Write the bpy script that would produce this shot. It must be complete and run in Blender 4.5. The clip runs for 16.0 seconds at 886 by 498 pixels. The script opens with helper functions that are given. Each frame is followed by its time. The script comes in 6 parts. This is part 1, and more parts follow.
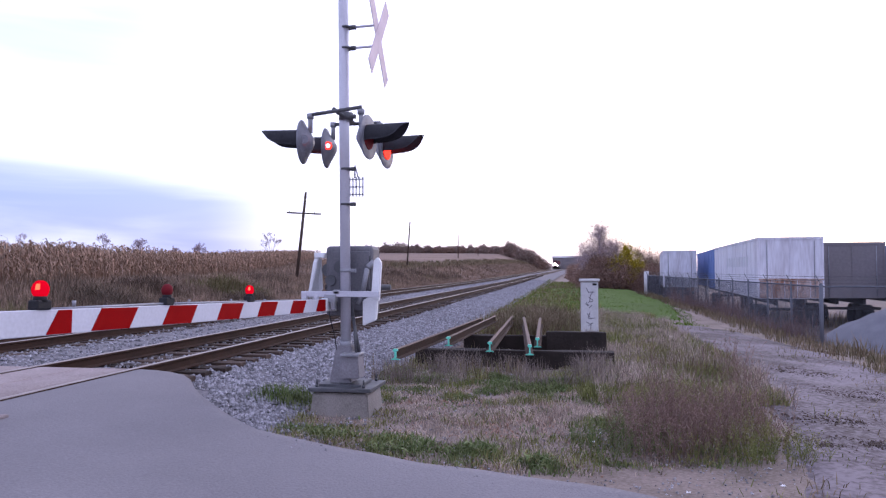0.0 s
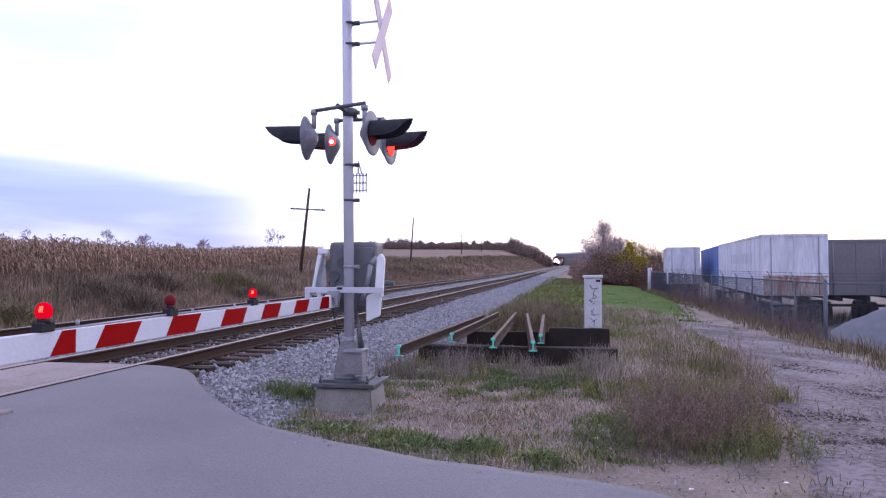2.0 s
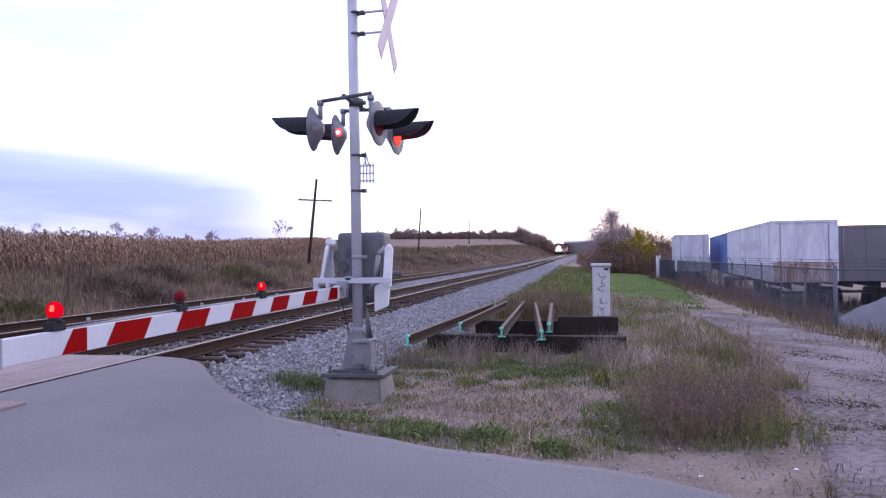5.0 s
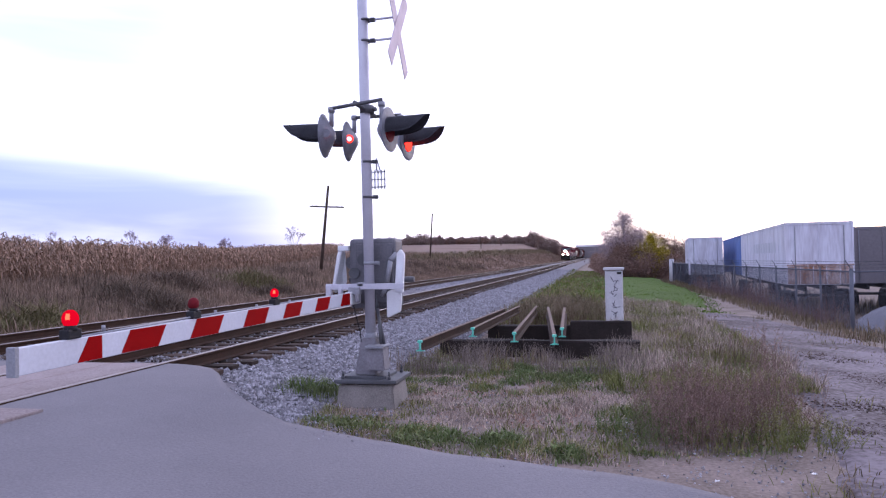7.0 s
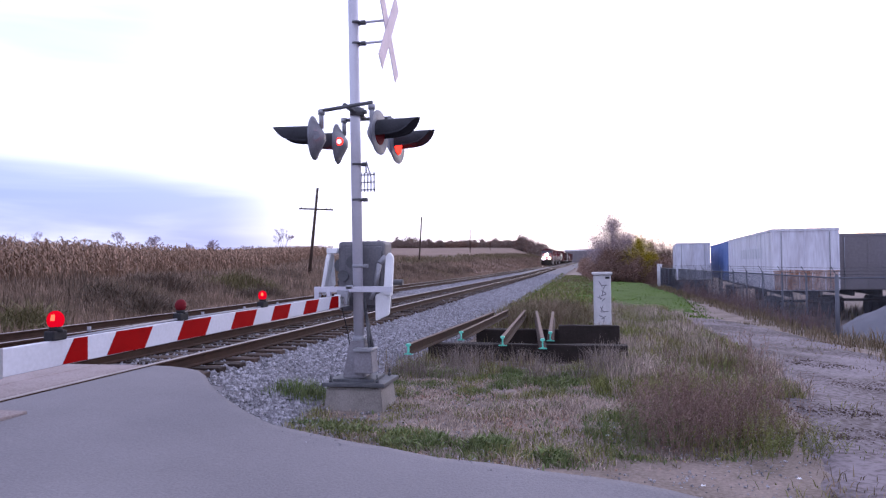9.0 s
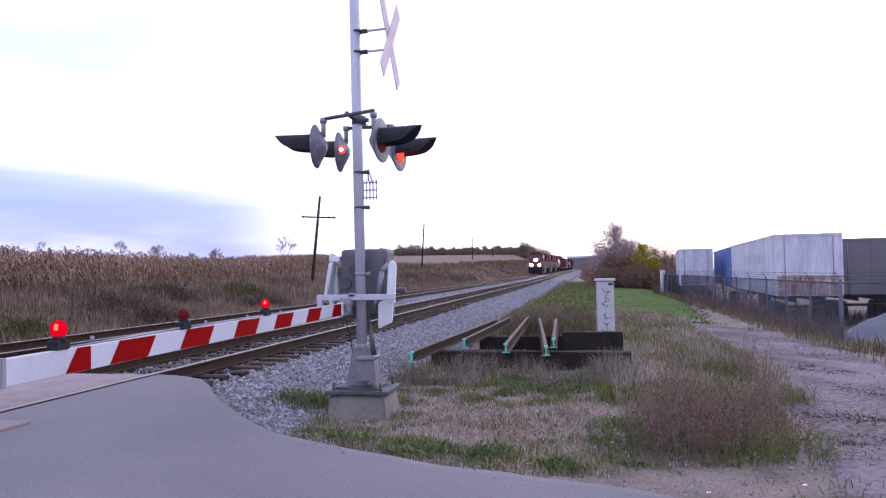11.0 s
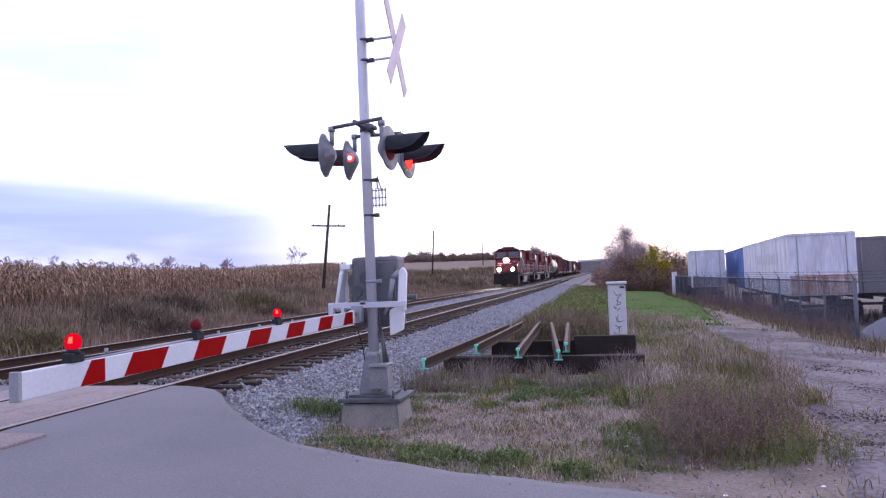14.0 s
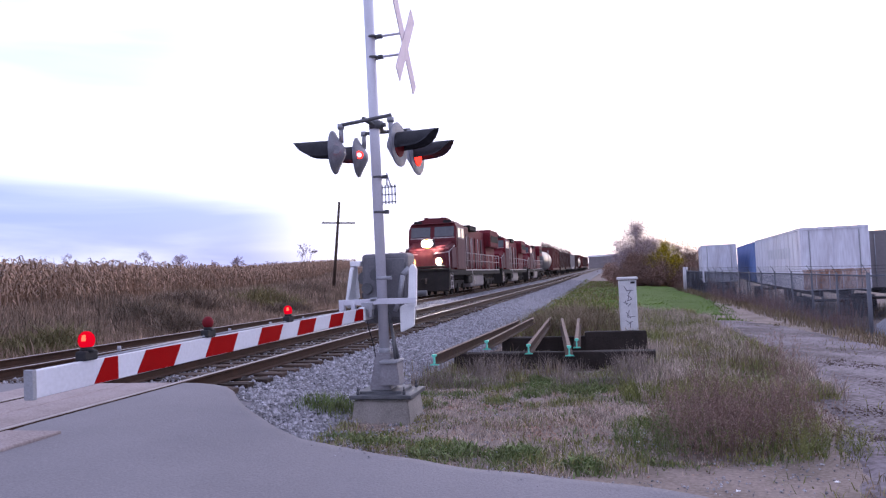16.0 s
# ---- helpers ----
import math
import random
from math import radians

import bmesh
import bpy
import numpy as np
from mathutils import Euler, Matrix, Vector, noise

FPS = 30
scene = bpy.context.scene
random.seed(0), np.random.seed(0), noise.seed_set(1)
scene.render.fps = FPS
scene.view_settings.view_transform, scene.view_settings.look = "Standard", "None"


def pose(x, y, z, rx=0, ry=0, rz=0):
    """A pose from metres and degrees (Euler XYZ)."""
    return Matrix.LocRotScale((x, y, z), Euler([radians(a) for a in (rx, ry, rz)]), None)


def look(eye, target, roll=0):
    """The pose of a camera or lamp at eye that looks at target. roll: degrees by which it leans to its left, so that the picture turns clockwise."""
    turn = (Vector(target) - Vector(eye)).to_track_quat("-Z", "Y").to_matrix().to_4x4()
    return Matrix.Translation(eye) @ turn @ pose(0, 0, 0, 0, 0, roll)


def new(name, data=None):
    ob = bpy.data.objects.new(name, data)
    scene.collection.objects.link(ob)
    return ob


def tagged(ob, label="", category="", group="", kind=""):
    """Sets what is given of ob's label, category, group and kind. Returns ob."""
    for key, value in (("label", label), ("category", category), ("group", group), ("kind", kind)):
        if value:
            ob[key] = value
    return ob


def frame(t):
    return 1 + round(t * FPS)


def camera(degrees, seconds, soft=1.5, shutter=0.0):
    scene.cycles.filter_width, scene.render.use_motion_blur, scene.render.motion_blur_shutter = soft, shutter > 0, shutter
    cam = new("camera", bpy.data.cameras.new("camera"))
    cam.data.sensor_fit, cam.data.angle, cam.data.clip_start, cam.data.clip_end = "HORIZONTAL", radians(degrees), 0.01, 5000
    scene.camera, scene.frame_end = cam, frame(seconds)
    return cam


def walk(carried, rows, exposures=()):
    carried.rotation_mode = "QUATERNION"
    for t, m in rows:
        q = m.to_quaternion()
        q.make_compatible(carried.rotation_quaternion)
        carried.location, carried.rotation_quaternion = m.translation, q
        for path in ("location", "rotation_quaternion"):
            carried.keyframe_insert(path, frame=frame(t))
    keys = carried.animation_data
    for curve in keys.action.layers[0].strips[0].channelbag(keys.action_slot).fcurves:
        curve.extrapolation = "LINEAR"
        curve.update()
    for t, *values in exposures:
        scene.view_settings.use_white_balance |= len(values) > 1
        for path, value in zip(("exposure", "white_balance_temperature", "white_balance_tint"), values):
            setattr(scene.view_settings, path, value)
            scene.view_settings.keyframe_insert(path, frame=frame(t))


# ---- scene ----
cam = camera(64.2, 16.0, soft=1.25)
EYE = Vector((0, 0, 1.3))


def aim(yaw, pitch, roll):
    """Camera pose from a turn to the left of +y, a tilt up and a roll, in degrees."""
    a, b = radians(yaw), radians(pitch)
    way = Vector((-math.sin(a) * math.cos(b), math.cos(a) * math.cos(b), math.sin(b)))
    return look(EYE, EYE + way * 10, roll)


VIEW = [
    (0, 9.927, 1.730, -0.200),
    (0.5, 9.955, 1.730, -0.364),
    (1, 9.764, 1.694, -0.388),
    (1.5, 10.067, 1.542, -0.177),
    (2, 10.205, 1.425, -0.097),
    (2.5, 10.250, 1.181, 0.025),
    (3, 10.212, 0.919, -0.145),
    (3.5, 10.167, 0.834, -0.158),
    (4, 10.191, 0.746, -0.303),
    (6.5, 11.845, 0.509, -1.015),
    (7, 11.786, 1.036, -1.111),
    (7.5, 11.324, 1.305, -1.047),
    (8, 11.273, 1.536, -0.810),
    (8.5, 11.022, 1.352, -0.710),
    (9, 10.899, 1.297, -0.687),
    (11.5, 11.162, 1.982, -1.244),
    (12, 11.169, 1.998, -1.548),
    (12.5, 11.386, 2.111, -1.539),
    (13, 11.551, 2.146, -1.735),
    (13.5, 11.699, 2.344, -1.901),
    (14, 11.901, 2.418, -2.088),
    (14.5, 12.073, 2.423, -2.053),
    (15, 12.118, 2.268, -2.050),
    (15.5, 12.348, 2.134, -2.117),
    (16, 12.717, 2.157, -2.412),
]
walk(cam, [(t, aim(yaw, pitch, roll)) for t, yaw, pitch, roll in VIEW],
     exposures=[(0, 0.13, 5380, 26), (16, 0.13, 5380, 26)])

# ---- world and sun: bright overcast evening with a blue cloud bank ----
world = bpy.data.worlds.new("world")
scene.world = world
world.use_nodes = True
wn, wl = world.node_tree.nodes, world.node_tree.links
wn.clear()
sky = wn.new("ShaderNodeTexSky")
sky.sky_type, sky.sun_disc = "NISHITA", False
sky.sun_elevation, sky.sun_rotation = radians(14), radians(20)
sky.dust_density, sky.air_density = 3.0, 1.0
geo = wn.new("ShaderNodeTexCoord")
stretch = wn.new("ShaderNodeMapping")
stretch.inputs["Scale"].default_value = (1.6, 1.6, 13.0)
stretch.inputs["Location"].default_value = (0.35, 0.1, 0.55)
stretch.inputs["Rotation"].default_value = (radians(3), radians(-3), 0)
wl.new(geo.outputs["Generated"], stretch.inputs["Vector"])
clouds = wn.new("ShaderNodeTexNoise")
clouds.inputs["Scale"].default_value, clouds.inputs["Detail"].default_value = 1.5, 5
clouds.inputs["Roughness"].default_value, clouds.inputs["Distortion"].default_value = 0.45, 0.5
wl.new(stretch.outputs["Vector"], clouds.inputs["Vector"])


def wmath(op, a, b=None):
    n = wn.new("ShaderNodeMath")
    n.operation = op
    for k, v in enumerate((a, b)):
        if isinstance(v, (int, float)):
            n.inputs[k].default_value = v
        elif v is not None:
            wl.new(v, n.inputs[k])
    return n.outputs[0]


def wrange(v, a, b, c=0.0, d=1.0):
    n = wn.new("ShaderNodeMapRange")
    n.interpolation_type = "SMOOTHSTEP"
    for k, u in (("From Min", a), ("From Max", b), ("To Min", c), ("To Max", d)):
        n.inputs[k].default_value = u
    wl.new(v, n.inputs["Value"])
    return n.outputs["Result"]


# a long blue cloud bank low in the west (-x), thin tinted veils above it
side = wn.new("ShaderNodeSeparateXYZ")
wl.new(geo.outputs["Generated"], side.inputs["Vector"])
puff = clouds.outputs["Fac"]
wavy = wmath("ADD", side.outputs["Z"], wmath("MULTIPLY", wmath("SUBTRACT", puff, 0.5), 0.07))
wavy = wmath("ADD", wavy, wmath("SUBTRACT", wmath("MULTIPLY", wmath("ADD", side.outputs["X"], 0.44), 0.12), 0.013))
low = wmath("MULTIPLY", wrange(wavy, -0.035, 0.025), wrange(wavy, 0.108, 0.078))
low = wmath("MULTIPLY", low, wrange(side.outputs["X"], -0.34, -0.49))
low = wmath("MULTIPLY", low, wrange(puff, 0.25, 0.6, 0.55, 1.0))
veil = wmath("MULTIPLY", wrange(wavy, 0.19, 0.24), wrange(side.outputs["X"], -0.42, -0.58))
veil = wmath("MULTIPLY", veil, wrange(puff, 0.36, 0.60, 0.05, 0.36))
bank = wn.new("ShaderNodeMath")
bank.operation = "ADD"
wl.new(low, bank.inputs[0])
wl.new(veil, bank.inputs[1])
tint = wn.new("ShaderNodeMix")
tint.data_type = "RGBA"
tint.inputs["A"].default_value = (1.02, 1.0, 1.06, 1)
tint.inputs["B"].default_value = (0.36, 0.42, 0.74, 1)
wl.new(bank.outputs["Value"], tint.inputs["Factor"])
back_sky = wn.new("ShaderNodeBackground")
back_sky.inputs["Strength"].default_value = 0.05
wl.new(sky.outputs["Color"], back_sky.inputs["Color"])
back_cloud = wn.new("ShaderNodeBackground")
back_cloud.inputs["Strength"].default_value = 0.97
wl.new(tint.outputs["Result"], back_cloud.inputs["Color"])
both = wn.new("ShaderNodeAddShader")
wl.new(back_sky.outputs[0], both.inputs[0])
wl.new(back_cloud.outputs[0], both.inputs[1])
world_out = wn.new("ShaderNodeOutputWorld")
wl.new(both.outputs[0], world_out.inputs["Surface"])

sun = new("sun", bpy.data.lights.new("sun", "SUN"))
sun.data.energy, sun.data.angle, sun.data.color = 0.6, radians(25), (1.0, 0.93, 0.88)
sun.matrix_world = look((30, 60, 40), (0, 10, 0))


# ---- materials ----
def rich(c, k=1.22):
    """The colour with a little more chroma."""
    m = 0.3 * c[0] + 0.6 * c[1] + 0.1 * c[2]
    return tuple(max(0.001, m + (v - m) * k) for v in c)


def mat(name, a, b=None, rough=0.7, metal=0.0, scale=6.0, bump=0.0, fine=60.0, spread=0.5, rand=0.0, island=0.0, grain=None):
    """Two colours mixed by coarse and fine noise, with fine relief; rand varies whole pieces, grain stretches the noise into streaks."""
    m = bpy.data.materials.new(name)
    m.use_nodes = True
    n, l = m.node_tree.nodes, m.node_tree.links
    p = n["Principled BSDF"]
    p.inputs["Roughness"].default_value, p.inputs["Metallic"].default_value = rough, metal
    p.inputs["Specular IOR Level"].default_value = 0.5 if rough < 0.6 else 0.22
    b = b or tuple(c * 0.7 for c in a)
    a, b = rich(a), rich(b)
    co = n.new("ShaderNodeTexCoord")
    big, small = n.new("ShaderNodeTexNoise"), n.new("ShaderNodeTexNoise")
    big.inputs["Scale"].default_value, big.inputs["Detail"].default_value = scale, 6
    small.inputs["Scale"].default_value, small.inputs["Detail"].default_value = fine, 4
    where = co.outputs["Object"]
    if grain:
        mp = n.new("ShaderNodeMapping")
        mp.inputs["Scale"].default_value = grain
        l.new(where, mp.inputs["Vector"])
        where = mp.outputs["Vector"]
    for t in (big, small):
        l.new(where, t.inputs["Vector"])
    add = n.new("ShaderNodeMath")
    add.operation = "MULTIPLY_ADD"
    add.inputs[1].default_value = 0.5
    l.new(small.outputs["Fac"], add.inputs[0])
    half = n.new("ShaderNodeMath")
    half.operation = "MULTIPLY"
    half.inputs[1].default_value = 0.5
    l.new(big.outputs["Fac"], half.inputs[0])
    l.new(half.outputs[0], add.inputs[2])
    r = n.new("ShaderNodeMapRange")
    r.inputs["From Min"].default_value, r.inputs["From Max"].default_value = 0.5 - spread * 0.35, 0.5 + spread * 0.35
    l.new(add.outputs[0], r.inputs["Value"])
    mix = n.new("ShaderNodeMix")
    mix.data_type = "RGBA"
    mix.inputs["A"].default_value, mix.inputs["B"].default_value = (*a, 1), (*b, 1)
    l.new(r.outputs["Result"], mix.inputs["Factor"])
    col = mix.outputs["Result"]
    if rand or island:
        if rand:
            src = n.new("ShaderNodeObjectInfo").outputs["Random"]
        else:
            src = n.new("ShaderNodeNewGeometry").outputs["Random Per Island"]
        vr = n.new("ShaderNodeMapRange")
        k = rand or island
        vr.inputs["To Min"].default_value, vr.inputs["To Max"].default_value = 1 - k, 1 + k
        l.new(src, vr.inputs["Value"])
        hsv = n.new("ShaderNodeHueSaturation")
        l.new(vr.outputs["Result"], hsv.inputs["Value"])
        l.new(col, hsv.inputs["Color"])
        col = hsv.outputs["Color"]
    l.new(col, p.inputs["Base Color"])
    if bump:
        bp = n.new("ShaderNodeBump")
        bp.inputs["Strength"].default_value, bp.inputs["Distance"].default_value = bump, 0.02
        l.new(add.outputs[0], bp.inputs["Height"])
        l.new(bp.outputs["Normal"], p.inputs["Normal"])
    return m


def glow(name, color, strength):
    m = bpy.data.materials.new(name)
    m.use_nodes = True
    p = m.node_tree.nodes["Principled BSDF"]
    p.inputs["Base Color"].default_value = (*[c * 0.1 for c in color], 1)
    p.inputs["Specular IOR Level"].default_value = 0.0
    p.inputs["Emission Color"].default_value = (*color, 1)
    p.inputs["Emission Strength"].default_value = strength
    return m


ASPHALT = mat("asphalt", (0.215, 0.203, 0.215), (0.125, 0.118, 0.128), 0.88, scale=0.55, fine=48, bump=0.9, spread=0.62)
BALLAST = mat("ballast_stone", (0.34, 0.33, 0.355), (0.14, 0.135, 0.145), 0.9, scale=5, fine=70, bump=0.5, island=0.5)
BALLAST_BED = mat("ballast_bed", (0.215, 0.205, 0.22), (0.075, 0.07, 0.075), 0.95, scale=3.5, fine=17, bump=1.0, spread=0.45)
STEEL_RUST = mat("rusty_rail_steel", (0.045, 0.024, 0.017), (0.022, 0.014, 0.011), 0.85, 0.1, scale=5, fine=70, bump=0.2)
RAIL_TOP = mat("worn_rail_head", (0.30, 0.265, 0.255), (0.18, 0.15, 0.145), 0.5, 0.6, scale=3, fine=60)
TIE_WOOD = mat("tie_wood", (0.06, 0.043, 0.036), (0.025, 0.019, 0.017), 0.9, scale=4, fine=50, bump=0.5, rand=0.45)
DIRT = mat("dirt_ground", (0.255, 0.21, 0.19), (0.115, 0.095, 0.08), 0.95, scale=1.5, fine=26, bump=0.9, spread=0.4)
CONCRETE = mat("concrete", (0.31, 0.285, 0.27), (0.17, 0.155, 0.145), 0.9, scale=3, fine=60, bump=0.3, spread=0.4)
GALV = mat("galvanised_steel", (0.33, 0.33, 0.355), (0.20, 0.20, 0.22), 0.55, 0.3, scale=5, fine=70, bump=0.06)
ALU = mat("painted_mast", (0.56, 0.55, 0.60), (0.44, 0.43, 0.48), 0.5, 0.15, scale=3, fine=60, bump=0.04)
BLACK = mat("black_paint", (0.012, 0.012, 0.014), (0.024, 0.023, 0.025), 0.7, scale=8, fine=60)
HOUSING = mat("weathered_black_housing", (0.10, 0.10, 0.12), (0.22, 0.22, 0.25), 0.55, 0.1, scale=6, fine=60)
WHITE = mat("white_paint", (0.78, 0.78, 0.80), (0.62, 0.62, 0.65), 0.5, scale=4, fine=60)
RED_SHEET = mat("red_reflective", (0.235, 0.0025, 0.010), (0.18, 0.0025, 0.008), 0.75, scale=5, fine=80)
RED_GLOW = glow("lit_red_lens", (1.0, 0.026, 0.008), 3.8)
RED_DARK = mat("unlit_red_lens", (0.13, 0.012, 0.016), (0.08, 0.008, 0.012), 0.75)
RED_LAMP = glow("lit_red_case", (1.0, 0.002, 0.014), 0.7)
HEADLIGHT = glow("headlight_glow", (1.0, 0.80, 0.52), 900.0)

CROSS = mat("crossing_panel", (0.33, 0.285, 0.285), (0.17, 0.14, 0.135), 0.85, scale=1.1, fine=38, bump=0.5, spread=0.5)
POLE_WOOD = mat("pole_wood", (0.075, 0.055, 0.048), (0.045, 0.035, 0.03), 0.9, scale=3, fine=40, bump=0.3)
GALV_DARK = mat("dark_steel", (0.13, 0.13, 0.14), (0.07, 0.07, 0.075), 0.6, 0.4, scale=7, fine=90)
VISOR = mat("dark_visor", (0.045, 0.045, 0.055), (0.075, 0.075, 0.085), 0.6, 0.0, scale=6, fine=60)
BLADE = mat("faded_blade", (0.60, 0.52, 0.56), (0.46, 0.38, 0.42), 0.6, scale=5, fine=70)
CASE = mat("weathered_grey_case", (0.17, 0.165, 0.18), (0.10, 0.098, 0.108), 0.6, 0.2, scale=3, fine=40, bump=0.08)
CASE_WHITE = mat("chalky_case", (0.60, 0.59, 0.60), (0.42, 0.41, 0.43), 0.7, scale=4, fine=50, bump=0.08)
SCRAWL = mat("sprayed_marks", (0.10, 0.09, 0.11), (0.16, 0.15, 0.17), 0.7)
PEEP_GLOW = glow("lit_sight_glass", (1.0, 0.26, 0.28), 5.0)
RED_CORE = glow("lit_red_core", (1.0, 0.09, 0.03), 3.0)
RAIL_RUST = mat("rusty_spare_head", (0.16, 0.12, 0.10), (0.08, 0.055, 0.045), 0.75, 0.1, scale=4, fine=60, bump=0.1)
MINT = mat("mint_paint", (0.22, 0.62, 0.50), (0.16, 0.50, 0.40), 0.55, scale=9, fine=70)
DARK_TIMBER = mat("tarred_timber", (0.035, 0.028, 0.026), (0.015, 0.013, 0.012), 0.95, scale=3, fine=35, bump=0.9)
UNDER = mat("grimy_underframe", (0.010, 0.009, 0.009), (0.020, 0.017, 0.016), 0.9, scale=2, fine=25)
LOCO_RED = mat("faded_red_paint", (0.085, 0.013, 0.018), (0.045, 0.012, 0.015), 0.65, scale=0.9, fine=14, spread=0.8)
LOCO_BRIGHT = mat("red_paint", (0.13, 0.013, 0.02), (0.05, 0.011, 0.015), 0.75, scale=0.7, fine=9, spread=0.6, grain=(1, 1, 0.3))
# paler red: pale doors, and sky light painted into cab and nose sides
LOCO_TAN = mat("pale_side_red", (0.10, 0.052, 0.06), (0.05, 0.024, 0.029), 0.8, scale=1.2, fine=14, spread=0.5, grain=(1, 1, 0.3))
TANK_GREY = mat("grey_tank", (0.22, 0.20, 0.21), (0.12, 0.11, 0.115), 0.6, scale=1.2, fine=20)
TANK_BLACK = mat("black_tank", (0.03, 0.032, 0.036), (0.06, 0.06, 0.062), 0.32, scale=1, fine=12)
RAIL_PALE = mat("pale_handrail", (0.46, 0.42, 0.42), (0.33, 0.29, 0.29), 0.6)
GLASS_DARK = mat("cab_glass", (0.05, 0.05, 0.06), (0.07, 0.07, 0.08), 0.06, 0.0, scale=2, fine=10)
CAR_RED = mat("dull_red_car", (0.11, 0.035, 0.033), (0.065, 0.028, 0.027), 0.7, scale=0.8, fine=10)
CAR_BROWN = mat("brown_car", (0.075, 0.04, 0.038), (0.045, 0.03, 0.03), 0.75, scale=0.8, fine=10)
CAR_PALE = mat("pale_car", (0.32, 0.30, 0.31), (0.22, 0.20, 0.20), 0.7, scale=0.8, fine=10)
TRAILER_WHITE = mat("dirty_white_panel", (0.74, 0.74, 0.81), (0.44, 0.42, 0.47), 0.55, scale=1.6, fine=12, bump=0.05, spread=0.5, grain=(1, 1, 0.12))
TRAILER_BLUE = mat("faded_blue_panel", (0.10, 0.16, 0.36), (0.16, 0.22, 0.42), 0.6, scale=0.7, fine=9)
TRAILER_GREY = mat("dull_grey_panel", (0.22, 0.20, 0.21), (0.15, 0.14, 0.145), 0.65, scale=0.6, fine=9)
RUST_PANEL = mat("rust_streaked_panel", (0.50, 0.43, 0.42), (0.22, 0.12, 0.08), 0.8, scale=2.4, fine=12, bump=0.15, spread=0.35, grain=(1, 1, 0.35))
FADED = mat("faded_marking", (0.46, 0.47, 0.52), (0.54, 0.54, 0.58), 0.6, scale=3, fine=20)
PILE = mat("grey_gravel", (0.19, 0.19, 0.215), (0.12, 0.12, 0.14), 0.9, scale=2.5, fine=25, bump=1.0)
DRIVE = mat("worn_drive", (0.185, 0.162, 0.177), (0.055, 0.044, 0.041), 0.9, scale=0.75, fine=14, bump=0.7, spread=0.28)
LAWN = mat("lawn_ground", (0.058, 0.098, 0.006), (0.04, 0.068, 0.007), 0.95, scale=0.3, fine=9, bump=0.8, spread=0.4)
LAWN_BLADE = mat("lawn_blade", (0.082, 0.135, 0.008), (0.05, 0.09, 0.01), 0.85, scale=0.3, fine=4, island=0.4, spread=0.35)
GRASS_GREEN = mat("green_blade", (0.10, 0.138, 0.058), (0.155, 0.165, 0.088), 0.85, scale=1.5, fine=8, island=0.5)
GRASS_OLIVE = mat("olive_blade", (0.235, 0.215, 0.11), (0.13, 0.145, 0.06), 0.85, scale=0.9, fine=6, island=0.5, spread=0.3)
GRASS_DRY = mat("dry_blade", (0.45, 0.375, 0.325), (0.25, 0.207, 0.178), 0.85, scale=1.2, fine=8, island=0.5, spread=0.35)
LEAF_LITTER = mat("leaf_litter", (0.36, 0.24, 0.19), (0.20, 0.14, 0.11), 0.85, scale=1.5, fine=8, island=0.55)
WEED_BROWN = mat("brown_weed", (0.205, 0.155, 0.115), (0.115, 0.105, 0.065), 0.9, scale=0.9, fine=6, island=0.5, spread=0.35)
BUSH_BROWN = mat("dry_stem", (0.265, 0.19, 0.165), (0.165, 0.12, 0.10), 0.9, scale=1.4, fine=8, island=0.5)
VINE = mat("dead_vine", (0.20, 0.145, 0.14), (0.13, 0.10, 0.095), 0.9, scale=2, fine=10, island=0.4)
BANK_DRY = mat("bank_blade", (0.29, 0.215, 0.17), (0.13, 0.10, 0.078), 0.9, scale=0.22, fine=3, island=0.5, spread=0.3)
BANK_DARK = mat("bank_brush", (0.125, 0.092, 0.075), (0.08, 0.068, 0.052), 0.9, scale=0.5, fine=5, island=0.4)
CORN = mat("dry_corn", (0.34, 0.24, 0.18), (0.15, 0.105, 0.08), 0.85, scale=0.5, fine=4, island=0.55, spread=0.4)
BARK = mat("bark", (0.13, 0.10, 0.095), (0.08, 0.064, 0.06), 0.95, scale=3, fine=25)
TWIG = mat("grey_twig", (0.36, 0.30, 0.33), (0.28, 0.235, 0.26), 0.95, scale=3, fine=25)
LEAF_DUN = mat("dun_leaf", (0.42, 0.32, 0.28), (0.28, 0.22, 0.19), 0.9, scale=0.6, fine=4, island=0.4)
LEAF_YELLOW = mat("yellow_leaf", (0.38, 0.29, 0.05), (0.22, 0.19, 0.05), 0.9, scale=0.6, fine=4, island=0.4)
LEAF_BROWN = mat("brown_leaf", (0.27, 0.18, 0.145), (0.16, 0.115, 0.095), 0.9, scale=0.5, fine=4, island=0.45)
LEAF_FAR = mat("far_leaf", (0.25, 0.185, 0.165), (0.18, 0.145, 0.12), 0.9, scale=0.2, fine=2, island=0.3)
BED_BROWN = mat("soiled_ballast", (0.15, 0.115, 0.10), (0.06, 0.048, 0.042), 0.95, scale=7, fine=28, bump=1.0, spread=0.6)
GATE_WHITE = mat("gate_white", (0.56, 0.56, 0.61), (0.46, 0.46, 0.50), 0.6, scale=2.5, fine=40, bump=0.02)
BANK_OLIVE = mat("bank_olive", (0.15, 0.128, 0.072), (0.10, 0.092, 0.052), 0.9, scale=0.4, fine=5, island=0.45)
CASE_LIGHT = mat("dirty_cast_base", (0.25, 0.24, 0.26), (0.14, 0.13, 0.14), 0.65, 0.15, scale=4, fine=40, bump=0.15)
GREY_WEED = mat("grey_weed", (0.27, 0.225, 0.20), (0.16, 0.135, 0.12), 0.9, scale=1.2, fine=6, island=0.45)
